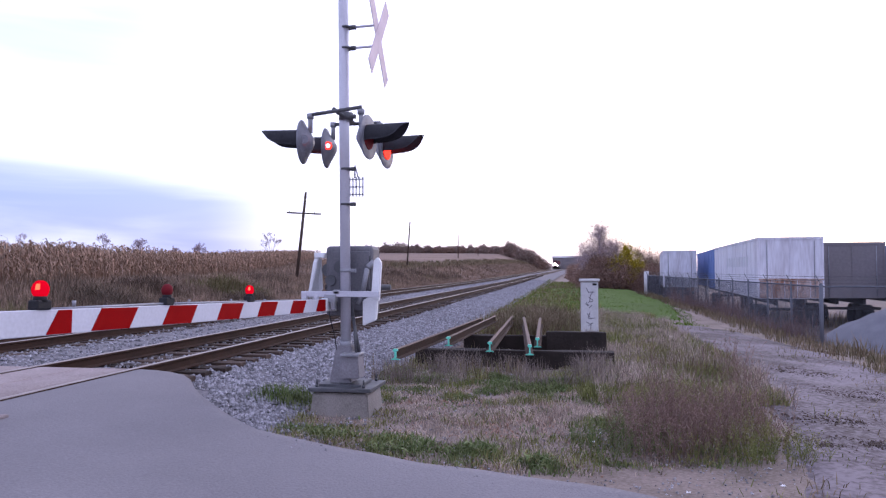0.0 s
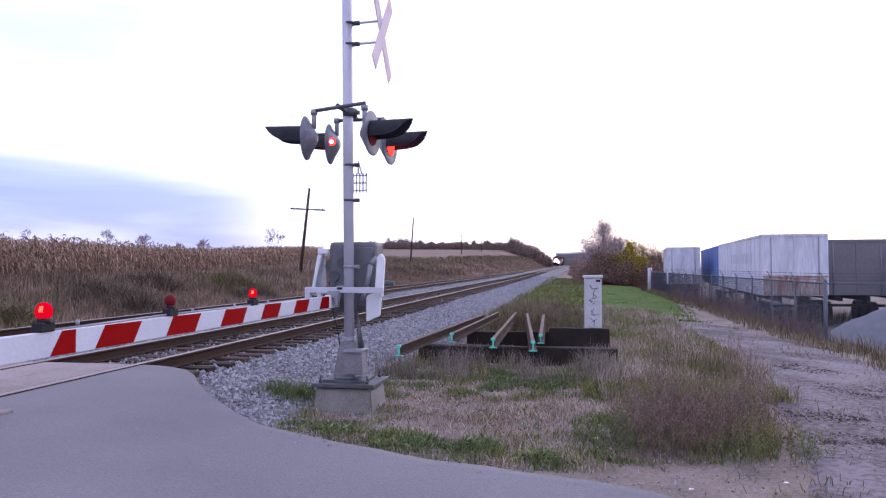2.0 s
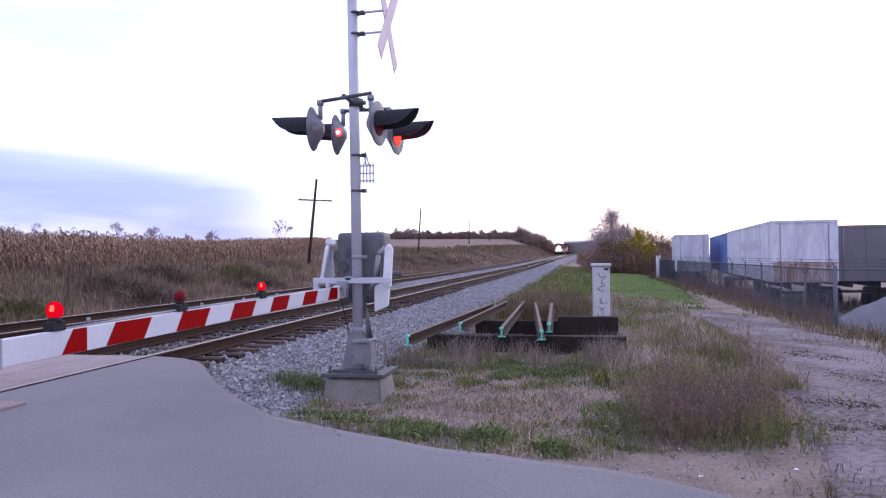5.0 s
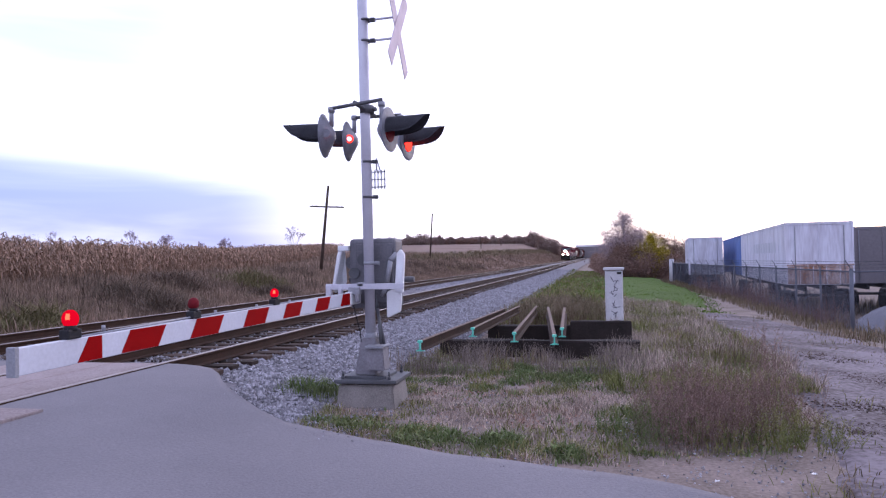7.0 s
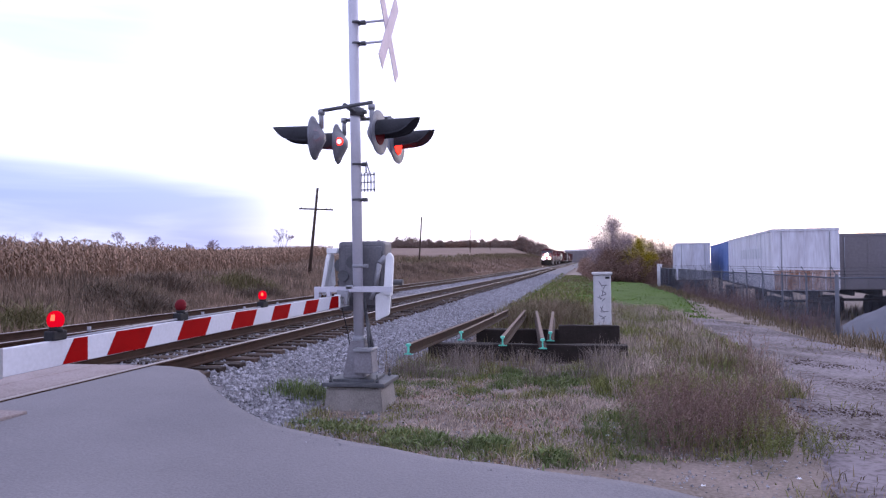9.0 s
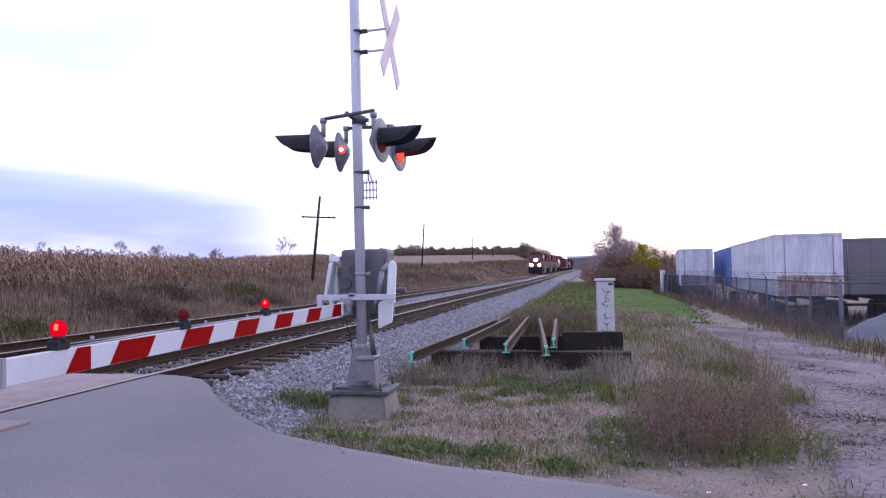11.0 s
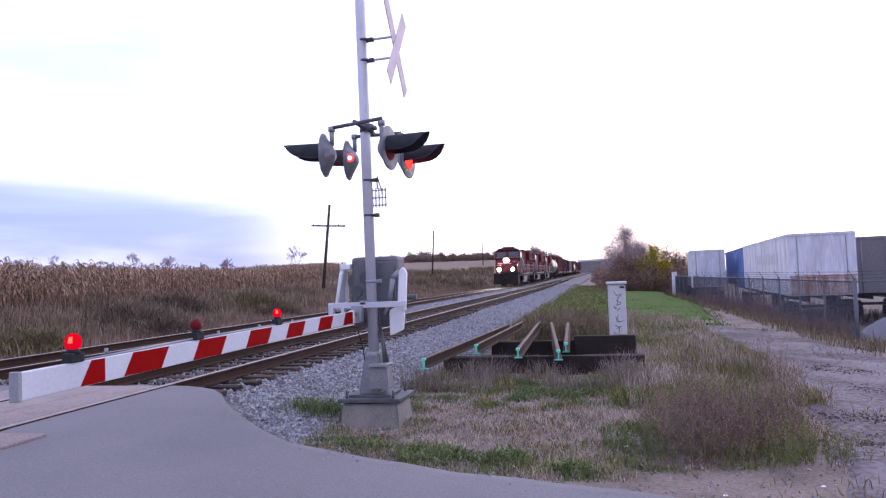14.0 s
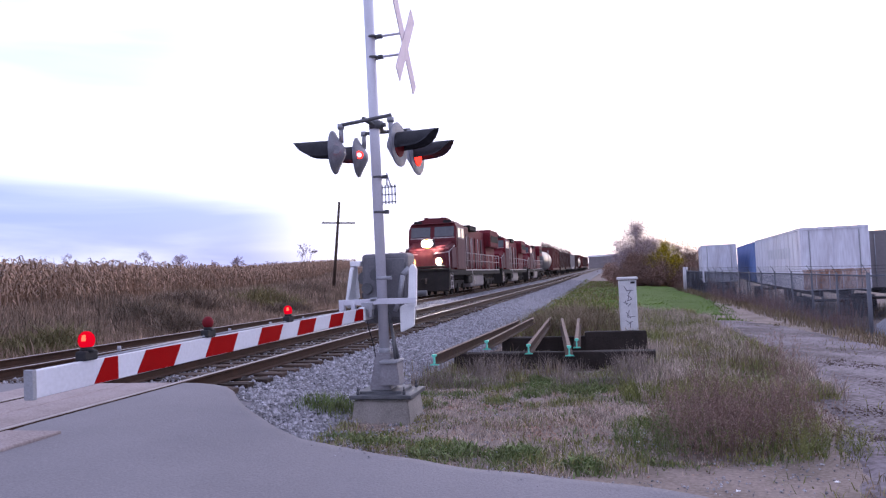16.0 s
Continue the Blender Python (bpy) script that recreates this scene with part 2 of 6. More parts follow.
CLOD = mat("dark_clod", (0.09, 0.07, 0.06), (0.05, 0.04, 0.036), 0.95, scale=6, fine=40, island=0.4)
FENCE = mat("dull_fence_steel", (0.15, 0.155, 0.18), (0.10, 0.105, 0.125), 0.6, 0.2, scale=4, fine=40)
# orange glow for discs that imitate the halo round the train's lamps
LIGHT_HALO = glow("headlight_rim", (1.0, 0.33, 0.08), 2.2)
FIELD = mat("stubble_field", (0.20, 0.145, 0.12), (0.125, 0.09, 0.075), 0.95, scale=0.035, fine=0.9, bump=0.3, spread=0.3)

RED_SHEET.node_tree.nodes["Principled BSDF"].inputs["Specular IOR Level"].default_value = 0.05


# ---- mesh helpers ----
def part(name, bm, material, parent=None, label=""):
    me = bpy.data.meshes.new(name)
    bm.to_mesh(me)
    bm.free()
    for m in material if isinstance(material, (list, tuple)) else (material,):
        me.materials.append(m)
    ob = new(name, me)
    ob.parent = parent
    if label:
        ob["label"] = label
    return ob


def mesh(verts, faces):
    bm = bmesh.new()
    vs = [bm.verts.new(v) for v in verts]
    for f in faces:
        bm.faces.new([vs[i] for i in f])
    bmesh.ops.recalc_face_normals(bm, faces=bm.faces)
    return bm


def box(bm, c, s, rot=None, bevel=0.0, slot=0):
    """Adds a box of size s centred at c."""
    m = Matrix.Translation(c) @ (rot.to_4x4() if rot else Matrix()) @ Matrix.Diagonal((*s, 1))
    r = bmesh.ops.create_cube(bm, size=1, matrix=m)
    faces = {f for v in r["verts"] for f in v.link_faces}
    for f in faces:
        f.material_index = slot
    if bevel:
        edges = list({e for v in r["verts"] for e in v.link_edges})
        bmesh.ops.bevel(bm, geom=edges, offset=bevel, segments=2, affect="EDGES", profile=0.5)
    return bm


def tube(bm, p, q, r1, r2=None, seg=16, slot=0):
    """Adds a capped cone or cylinder from p to q."""
    p, q = Vector(p), Vector(q)
    d = q - p
    m = Matrix.Translation((p + q) / 2) @ d.to_track_quat("Z", "Y").to_matrix().to_4x4()
    r = bmesh.ops.create_cone(bm, cap_ends=True, segments=seg, radius1=r1, radius2=r1 if r2 is None else r2, depth=d.length, matrix=m)
    for f in {f for v in r["verts"] for f in v.link_faces}:
        f.material_index = slot
        f.smooth = len(f.verts) == 4
    return bm


def boxes(name, items, material, parent=None, label="", bevel=0.0):
    bm = bmesh.new()
    for it in items:
        box(bm, it[0], it[1], it[2] if len(it) > 2 else None, bevel)
    return part(name, bm, material, parent, label)


def tubes(name, items, material, parent=None, label="", seg=14):
    bm = bmesh.new()
    for it in items:
        tube(bm, *it, seg=seg)
    return part(name, bm, material, parent, label)


def thing(name, label, category, group="", at=(0, 0, 0), turn=0.0):
    e = new(name)
    e.matrix_basis = pose(*at, 0, 0, turn)
    return tagged(e, label, category, group)


def lerp(x, pts):
    """Piecewise-linear height over a short list of (x, z)."""
    if x <= pts[0][0]:
        return pts[0][1]
    for (a, u), (b, v) in zip(pts, pts[1:]):
        if x <= b:
            return u + (v - u) * (x - a) / (b - a)
    return pts[-1][1]


# ---- plan: two tracks along +y, bending gently to the right far off ----
def bend(y):
    return 0.0128 * max(0.0, y - 90) * min(1.0, max(0.0, y - 90) / 120)


def climb(y):
    return 0.0052 * max(0.0, y - 90)


NEAR, FAR = -6.5, -10.95          # centre lines of the two tracks at the crossing


def road_edge(x):
    """The y of the road's far edge at x."""
    return lerp(x, [(-9, 8.8), (-5.6, 8.75), (-5.0, 8.6), (-4.65, 8.25), (-4.1, 7.5), (-3.5, 6.9), (-3.0, 6.45), (-2.3, 6.2), (-1.7, 5.98), (-1.25, 5.8), (-0.66, 5.7), (0.3, 5.5), (0.7, 5.33), (1.2, 4.9), (2, 4.2), (6, 2.0)])


def ground_z(x, y):
    w = x - bend(y)
    z = lerp(w, [(-60, 1.2), (-34, 0.85), (-24, 0.55), (-21, 0.1), (-17, -0.75), (-14.4, -0.75), (-12.9, -0.32), (-4.9, -0.34), (-3.4, -0.54), (2.5, -0.52), (6.2, -0.70), (7.5, -0.95), (9.0, -1.35), (40, -1.4)])
    if y > 60 and w > -3:
        z -= 0.3 * min(1, (y - 60) / 60)
    if w > -16:
        z += climb(y) * max(0.0, min(1.0, (4 - w) / 6))
    else:
        # the land beyond the tracks rises towards a far crest
        far = max(0.0, y - 70) + 0.35 * max(0.0, -w - 40)
        k = min(1.0, max(0.0, (-16 - w) / (14 + 12 * min(1.0, max(0.0, y - 70) / 350))))
        z += climb(y) * (1 - k) + k * (0.0285 * far if far < 400 else 11.4)
    r = max(0.0, min(1.0, (road_edge(x) + 0.35 - y) / 0.7)) if x < 6 else 0.0
    if r > 0 and -4.5 < x:
        z = z * (1 - r) + r * lerp(x, [(-4.5, -0.34), (0, -0.40), (3, -0.46)])
    if y < 11 and x < -13:
        k = max(0.0, min(1.0, (11 - y) / 2))
        z = z * (1 - k) + k * -0.25
    return z


# ---- ground ----
def grid_sheet(name, xs, ys, zf, material, label="", kind="structure"):
    verts = [(x, y, zf(x, y)) for y in ys for x in xs]
    n = len(xs)
    faces = [(j * n + i, j * n + i + 1, (j + 1) * n + i + 1, (j + 1) * n + i) for j in range(len(ys) - 1) for i in range(n - 1)]
    me = bpy.data.meshes.new(name)
    me.from_pydata(verts, [], faces)
    for p in me.polygons:
        p.use_smooth = True
    for m in material if isinstance(material, (list, tuple)) else (material,):
        me.materials.append(m)
    ob = new(name, me)
    return tagged(ob, label, name.replace("_", " "), kind=kind)


def steps(a, b, d, grow=1.0):
    out = [a]
    while out[-1] < b:
        out.append(min(b, out[-1] + d))
        d *= grow
    return out


def rough_z(x, y):
    z = ground_z(x, y)
    if x > -4.6 and y > road_edge(x) + 0.2 or x < -14:
        z += 0.05 * noise.noise((x * 0.9, y * 0.9, 0)) + 0.025 * noise.noise((x * 3, y * 3, 5))
    return z


xs = sorted({-v for v in steps(18, 1500, 2.0, 1.25)} | set(steps(-18, 10, 0.3)) | set(steps(10, 1500, 0.6, 1.25)))
ys = sorted({-v for v in steps(4, 300, 2.0, 1.3)} | set(steps(-4, 30, 0.3)) | set(steps(30, 2200, 0.6, 1.1)))
ground = grid_sheet("ground", xs, ys, lambda x, y: rough_z(x, y) - 0.02, (DIRT, FIELD), "dirt and dead grass beside the tracks")
for p in ground.data.polygons:
    if p.center.x < -24 or (p.center.y > 55 and p.center.x < -13.5):
        p.material_index = 1

road = grid_sheet("road", steps(-5.66, 8, 0.25), [i / 40 for i in range(41)], lambda x, y: 0, ASPHALT, "worn grey asphalt road with ragged edge")
for v in road.data.vertices:
    x, f = v.co.x, v.co.y
    wob = 0.06 * noise.noise((x * 2.2, 3, 1)) + 0.03 * noise.noise((x * 7, 1, 4))
    y = -60 + (1 - (1 - f) ** 2) * (road_edge(x) + wob + 60)
    z = lerp(x, [(-5.66, -0.045 if y < 5.8 else -0.012), (-5.0, -0.03), (-4.0, -0.12), (-2.5, -0.24), (0, -0.32), (3, -0.38)]) - (0.05 if f > 0.99 else 0)
    v.co = (x, y, z)


# ---- railway: ballast, ties, rails ----
def ballast_z(w, y):
    z = lerp(w, [(-13.4, -0.62), (-12.6, -0.21), (-9.5, -0.20), (-8.7, -0.24), (-8.0, -0.21), (-5.45, -0.22), (-4.9, -0.32), (-3.3, -0.58), (-2.4, -0.8)])
    if w > -4.9 and y > 11:
        k = min(1.0, (y - 11) / 4)
        z = z * (1 - k) + k * lerp(w, [(-4.9, -0.32), (-2.9, -0.50), (-2.4, -0.68)])
    return z + climb(y)


ws = [-13.4 + 0.2 * i for i in range(56)]
bed = grid_sheet("ballast", ws, steps(7.4, 60, 0.2) + steps(61, 760, 3.0)[1:], lambda w, y: ballast_z(w, y) + 0.035 * noise.noise((w * 4, y * 4, 2)), (BALLAST_BED, BED_BROWN), "grey crushed stone ballast under the tracks")
for p in bed.data.polygons:
    if min(abs(p.center.x - NEAR), abs(p.center.x - FAR)) < 1.15 + 0.3 * noise.noise((p.center.x, p.center.y * 0.8, 3)):
        p.material_index = 1
for v in bed.data.vertices:
    v.co.x += bend(v.co.y)


def rail_bm(pts, h=0.175):
    """A rail swept through pts (foot centre line); slot 1 is the worn head."""
    half = [(0.070, 0), (0.070, 0.012), (0.012, 0.032), (0.010, 0.128), (0.036, 0.140), (0.036, h - 0.008), (0.026, h)]
    prof = half + [(-x, z) for x, z in reversed(half)]
    n = len(prof)
    bm = bmesh.new()
    rings = []
    for i, p in enumerate(pts):
        a, b = Vector(pts[max(i - 1, 0)]), Vector(pts[min(i + 1, len(pts) - 1)])
        d = (b - a).normalized()
        s = d.cross(Vector((0, 0, 1))).normalized()
        up = s.cross(d)
        rings.append([bm.verts.new(Vector(p) + s * x + up * z) for x, z in prof])
    for r0, r1 in zip(rings, rings[1:]):
        for k in range(n):
            f = bm.faces.new((r0[k], r0[(k + 1) % n], r1[(k + 1) % n], r1[k]))
            f.material_index = 1 if k in (5, 6, 7) else 0
    for ring in (rings[0], rings[-1]):
        f = bm.faces.new(ring)
        f.material_index = 2
    bmesh.ops.recalc_face_normals(bm, faces=bm.faces)
    return bm


def railway(centre):
    tr = thing("railway_track", "steel rails on dark wooden ties in grey ballast", "railway track")
    tr["kind"] = "structure"
    ys = steps(-8, 80, 4.0) + steps(84, 760, 6.0)[1:]
    for side in (-0.75, 0.75):
        part("rail", rail_bm([(centre + side + bend(y), y, -0.175 + climb(y)) for y in ys]), (STEEL_RUST, RAIL_TOP, STEEL_RUST), tr, "rusty rail with a worn head")
    return tr


track_near, track_far = railway(NEAR), railway(FAR)

# crossing: panels between and beside the rails
crossing = thing("crossing_surface", "pale worn planks and asphalt level with the rails", "crossing")
crossing["kind"] = "structure"
for centre in (NEAR, FAR):
    for lane, (x0, x1) in enumerate(((-1.45, -0.83), (-0.66, -0.01), (0.01, 0.66), (0.83, 1.45))):
        for k in range(4 if lane == 3 and centre == NEAR else 5):
            y0, y1 = -6 + k * 2.94, -6 + k * 2.94 + 2.92
            z = -0.09 + random.uniform(-0.008, 0.008)
            boxes("panel", [((centre + (x0 + x1) / 2, (y0 + y1) / 2, z), (x1 - x0, y1 - y0, 0.16))], CROSS, crossing, bevel=0.015)
boxes("asphalt_strip", [(((NEAR + FAR) / 2, 1.4, -0.10), (NEAR - FAR - 2.92, 14.8, 0.16))], ASPHALT, crossing, "worn asphalt between the tracks", 0.015)
boxes("asphalt_strip", [((-14.2, 1.4, -0.12), (3.5, 14.8, 0.16))], ASPHALT, crossing, "worn asphalt beyond the tracks", 0.015)


# ---- crossing signal ----
MX, MY, MZ = -2.88, 9.0, -0.55


def ring_band(z, r=0.078, h=0.03):
    bm = bmesh.new()
    tube(bm, (0, 0, z - h / 2), (0, 0, z + h / 2), r, seg=24)
    box(bm, (0.10, 0, z), (0.07, 0.06, 0.05), bevel=0.008)
    tube(bm, (0.10, -0.05, z), (0.10, 0.05, z), 0.012, seg=8)
    return bm


def hood_bm(r, length, out):
    """A scoop-shaped visor: straight top, sides that sweep up to a beak; out is +1 or -1 along x."""
    bm = bmesh.new()
    n, m = 20, 12
    rows = []
    for i in range(m + 1):
        f = i / m
        reach = radians(104 * (1 - f ** 5.0) + 8)
        row = []
        for k in range(n + 1):
            a = reach * (2 * k / n - 1)
            rr = r * (1 - 0.12 * f)
            row.append(bm.verts.new((out * length * f, rr * math.sin(a), rr * math.cos(a) + 0.018 * f)))
        rows.append(row)
    for a, b in zip(rows, rows[1:]):
        for k in range(n):
            bm.faces.new((a[k], a[k + 1], b[k + 1], b[k])).smooth = True
    bmesh.ops.solidify(bm, geom=bm.faces[:], thickness=0.006)
    bmesh.ops.recalc_face_normals(bm, faces=bm.faces)
    return bm


def flip_disc(r, out, thick=0.012, halo=0.0):
    """A lens that glows on one side, with a wider glowing red disc imitating its halo if asked; it turns about z to
    flash.
    """
    bm = bmesh.new()
    tube(bm, (-thick / 2, 0, 0), (thick / 2, 0, 0), r, seg=24)
    if halo:
        tube(bm, (-thick / 4, 0, 0), (thick / 4, 0, 0), halo, seg=24)
    bm.normal_update()
    for f in bm.faces:
        lit = f.normal.x * out > 0.5
        f.material_index = (2 if halo and f.calc_center_median().x * out < thick * 0.4 else 0) if lit else 1
    return bm


flashers = []          # (part, rest pose, phase)


def flasher_lamp(sig, y, out, phase):
    """One round crossing lamp on the crossarm: dished background, housing, visor, lens."""
    lx, lz = 0.435 * out, 3.54 + ((-0.045 if out < 0 else -0.012) if y < 0 else (0.03 if out < 0 else 0.0))
    bm = bmesh.new()
    prof = [(0.010, 0.272), (0.004, 0.282), (-0.010, 0.276), (-0.035, 0.225), (-0.075, 0.165), (-0.115, 0.10), (-0.145, 0.05), (-0.15, 0.0)]
    n = 32
    rings = [[bm.verts.new((out * px, pr * math.sin(2 * math.pi * k / n), pr * math.cos(2 * math.pi * k / n))) for k in range(n)] for px, pr in prof[:-1]]
    for a, b in zip(rings, rings[1:]):
        for k in range(n):
            bm.faces.new((a[k], a[(k + 1) % n], b[(k + 1) % n], b[k])).smooth = True
    bm.faces.new(rings[-1])
    inner = [bm.verts.new((out * 0.004, 0.16 * math.sin(2 * math.pi * k / n), 0.16 * math.cos(2 * math.pi * k / n))) for k in range(n)]
    for k in range(n):
        bm.faces.new((rings[0][k], rings[0][(k + 1) % n], inner[(k + 1) % n], inner[k])).smooth = True
    bmesh.ops.recalc_face_normals(bm, faces=bm.faces)
    lamp = part("lamp", bm, HOUSING, sig, "weathered round lamp with a dark background")
    lamp.matrix_basis = pose(lx, y, lz, 0, 0, -6 * out)
    part("visor", hood_bm(0.158, 0.54, out), VISOR, lamp, "long dark visor")
    bm = tube(bmesh.new(), (-out * 0.10, 0, 0.12), (-out * 0.10, 0, 0.33), 0.03, seg=12)
    tube(bm, (-out * 0.10, 0, 0.30), (-out * 0.10, 0, 0.36), 0.045, seg=12)
    part("bracket", bm, GALV, lamp)
    lens = part("lens", flip_disc(0.156, out), (RED_GLOW, RED_DARK), lamp, "round red glass lens")
    lens.matrix_basis = pose(out * 0.005, 0, 0)
    flashers.append((lens, (out * 0.005, 0, 0), phase))
    if out < 0:
        # the wider red disc imitates the glow round the lit sight glass
        peep = part("peep_lens", flip_disc(0.032, 1, 0.02, 0.056), (PEEP_GLOW, HOUSING, RED_GLOW), lamp, "small red sight glass")
        peep.matrix_basis = pose(0.07, -0.196, 0.0, 0, 0, -75)
        flashers.append((peep, (0.07, -0.196, 0.0, -75), phase))
    return lamp


def signal_mast():
    s = thing("crossing_signal", "grey steel crossing signal with red flashers on a concrete footing", "crossing signal", at=(MX, MY, MZ))
    bm = mesh([(-.39, -.37, -.2), (.43, -.37, -.2), (.43, .37, -.2), (-.39, .37, -.2), (-.34, -.33, .29), (.38, -.33, .29), (.38, .33, .29), (-.34, .33, .29)],
              [(0, 1, 2, 3), (4, 5, 6, 7), (0, 1, 5, 4), (1, 2, 6, 5), (2, 3, 7, 6), (3, 0, 4, 7)])
    bmesh.ops.bevel(bm, geom=bm.edges[:], offset=0.02, segments=2, affect="EDGES")
    part("footing", bm, CONCRETE, s, "weathered concrete footing")
    boxes("base_plate", [((0.03, 0, 0.335), (0.82, 0.76, 0.05))], GALV_DARK, s, bevel=0.008)
    boxes("base_plate", [((0.0, 0, 0.375), (0.56, 0.52, 0.04))], GALV_DARK, s, bevel=0.008)
    for sx in (-0.29, 0.33):
        for sy in (-0.3, 0.3):
            tubes("bolt", [((sx, sy, 0.36), (sx, sy, 0.40), 0.022), ((sx, sy, 0.40), (sx, sy, 0.46), 0.012)], GALV_DARK, s, seg=6)
    bm = mesh([(-.17, -.18, .39), (.12, -.18, .39), (.12, .18, .39), (-.17, .18, .39), (-.10, -.11, .87), (.11, -.11, .87), (.11, .11, .87), (-.10, .11, .87)],
              [(0, 1, 2, 3), (4, 5, 6, 7), (0, 1, 5, 4), (1, 2, 6, 5), (2, 3, 7, 6), (3, 0, 4, 7)])
    bmesh.ops.bevel(bm, geom=bm.edges[:], offset=0.015, segments=2, affect="EDGES")
    part("junction_base", bm, CASE_LIGHT, s, "grey cast junction base")
    bm = mesh([(.0, -.30, .47), (.27, -.30, .47), (.27, -.02, .47), (.0, -.02, .47), (.03, -.27, .76), (.24, -.27, .76), (.24, -.02, .76), (.03, -.02, .76)],
              [(0, 1, 2, 3), (4, 5, 6, 7), (0, 1, 5, 4), (1, 2, 6, 5), (2, 3, 7, 6), (3, 0, 4, 7)])
    bmesh.ops.bevel(bm, geom=bm.edges[:], offset=0.012, segments=2, affect="EDGES")
    part("junction_box", bm, CASE_LIGHT, s, "grey junction box")
    boxes("box_lid", [((.135, -.285, .77), (.24, .05, .03)), ((.135, -.14, .775), (.25, .30, .02))], GALV, s, bevel=0.004)
    tubes("pole", [((0, 0, .8), (-0.045, 0, 6.1), .068)], ALU, s, seg=28)
    tubes("collar", [((0, 0, .84), (0, 0, .93), .082)], GALV, s, seg=24)
    for z in (1.85, 2.73, 3.20):
        part("clamp", ring_band(z, 0.080, 0.045 if z < 2 else 0.028), GALV_DARK if z > 2 else GALV, s)
    # conduits up the lower pole
    tubes("conduit", [((0.17, -.1, .75), (0.10, .02, 1.25), .018), ((0.10, .02, 1.25), (0.02, .1, 1.5), .018), ((0.2, -.05, .75), (0.06, .05, 1.35), .024)], GALV_DARK, s, seg=8)
    tubes("conduit", [((-0.12, -.08, .95), (-0.2, -.1, 1.3), .007), ((-0.2, -.1, 1.3), (-0.18, -.1, 1.5), .007), ((-0.12, -.08, .95), (-0.1, -.1, .82), .007)], BLACK, s, "thin black cable", seg=6)
    # crossbuck
    cb = 4.96
    for k, ang in enumerate((40, -40)):
        bm = box(bmesh.new(), (0, 0, 0), (0.012, 0.225, 1.38), bevel=0.003)
        blade = part("crossbuck_blade", bm, BLADE, s, "faded white crossbuck blade")
        blade.matrix_basis = pose(0.44 + 0.014 * k, 0.0, cb, 0, 0, 0.5) @ pose(0, 0, 0, ang, 0, 0)
    for z in (cb + 0.14, cb - 0.14):
        tubes("sign_bracket", [((0.05, 0, z), (0.45, 0, z + 0.01), 0.016)], ALU, s, seg=8)
        part("clamp", ring_band(z, 0.078, 0.025), GALV_DARK, s)
    # lamp crossarms
    za = 3.90
    tubes("crossarm", [((-0.35, -0.45, za - 0.06), (0.35, -0.45, za + 0.015), 0.024), ((-0.02, -0.45, za), (-0.02, 0.45, za), 0.028)], GALV_DARK, s, "dark pipe crossarm", seg=12)
    tubes("crossarm", [((-0.35, 0.45, za), (0.35, 0.45, za), 0.024)], GALV_DARK, s, "dark pipe crossarm", seg=12)
    part("clamp", ring_band(za, 0.095, 0.10), GALV_DARK, s)
    for y, phase in ((-0.45, 1), (0.45, 0)):
        for out in (-1, 1):
            flasher_lamp(s, y, out, phase)
    # small barred bracket on the pole
    bars = [((0.14, 0, 2.86 + 0.10 * k), (0.20, 0.014, 0.018)) for k in range(3)]
    bars += [((0.05 + 0.045 * k, 0, 2.96), (0.020, 0.014, 0.26)) for k in range(5)]
    boxes("barred_plate", bars, WHITE, s, "small white barred plate")
    tubes("plate_stay", [((0.12, 0, 3.08), (0.12, 0, 3.22), 0.012), ((0.17, 0.03, 3.05), (0.12, 0, 3.25), 0.01)], ALU, s, seg=8)
    # gate mechanism
    bm = box(bmesh.new(), (-0.02, 0.38, 1.71), (0.66, 0.40, 0.95), bevel=0.05)
    part("mechanism_case", bm, CASE, s, "grey gate mechanism case")
    boxes("case_door", [((0.02, 0.165, 1.71), (0.52, 0.03, 0.80))], CASE, s, bevel=0.012)
    for z in (1.55, 2.0):
        tubes("hinge", [((0.29, 0.15, z - 0.05), (0.29, 0.15, z + 0.05), 0.016)], GALV_DARK, s, seg=8)
    tubes("case_cap", [((-0.32, 0.2, 1.86), (-0.32, 0.34, 1.86), 0.09), ((-0.26, 0.12, 1.72), (-0.26, 0.24, 1.72), 0.075)], GALV_DARK, s, seg=20)
    tubes("gear_hub", [((-0.12, 0.1, 1.9), (-0.12, 0.2, 1.9), 0.085), ((-0.40, 0.35, 1.62), (0.52, 0.35, 1.62), 0.04)], GALV_DARK, s, seg=20)
    tubes("elbow_pipe", [((0.20, 0.10, 1.55), (0.26, 0.10, 1.88), 0.035), ((0.26, 0.10, 1.88), (0.33, 0.16, 1.97), 0.04), ((0.14, 0.08, 1.4), (0.20, 0.10, 1.55), 0.03)], GALV, s, seg=12)
    tubes("lower_pipe", [((0.22, 0.30, 1.28), (0.22, 0.30, 1.42), 0.08)], GALV_DARK, s, seg=16)
    boxes("cross_beam", [((-0.03, -0.14, 1.545), (1.06, 0.06, 0.075))], ALU, s, bevel=0.006)
    boxes("beam_end", [((-0.52, -0.14, 1.46), (0.07, 0.08, 0.22)), ((-0.36, -0.14, 1.44), (0.05, 0.08, 0.20))], ALU, s, bevel=0.006)
    boxes("arm_shackle", [((-0.16, -0.15, 1.49), (0.16, 0.10, 0.10)), ((-0.12, -0.17, 1.42), (0.05, 0.08, 0.16)), ((-0.08, -0.12, 1.57), (0.10, 0.10, 0.06))], GALV, s, bevel=0.012)
    return s


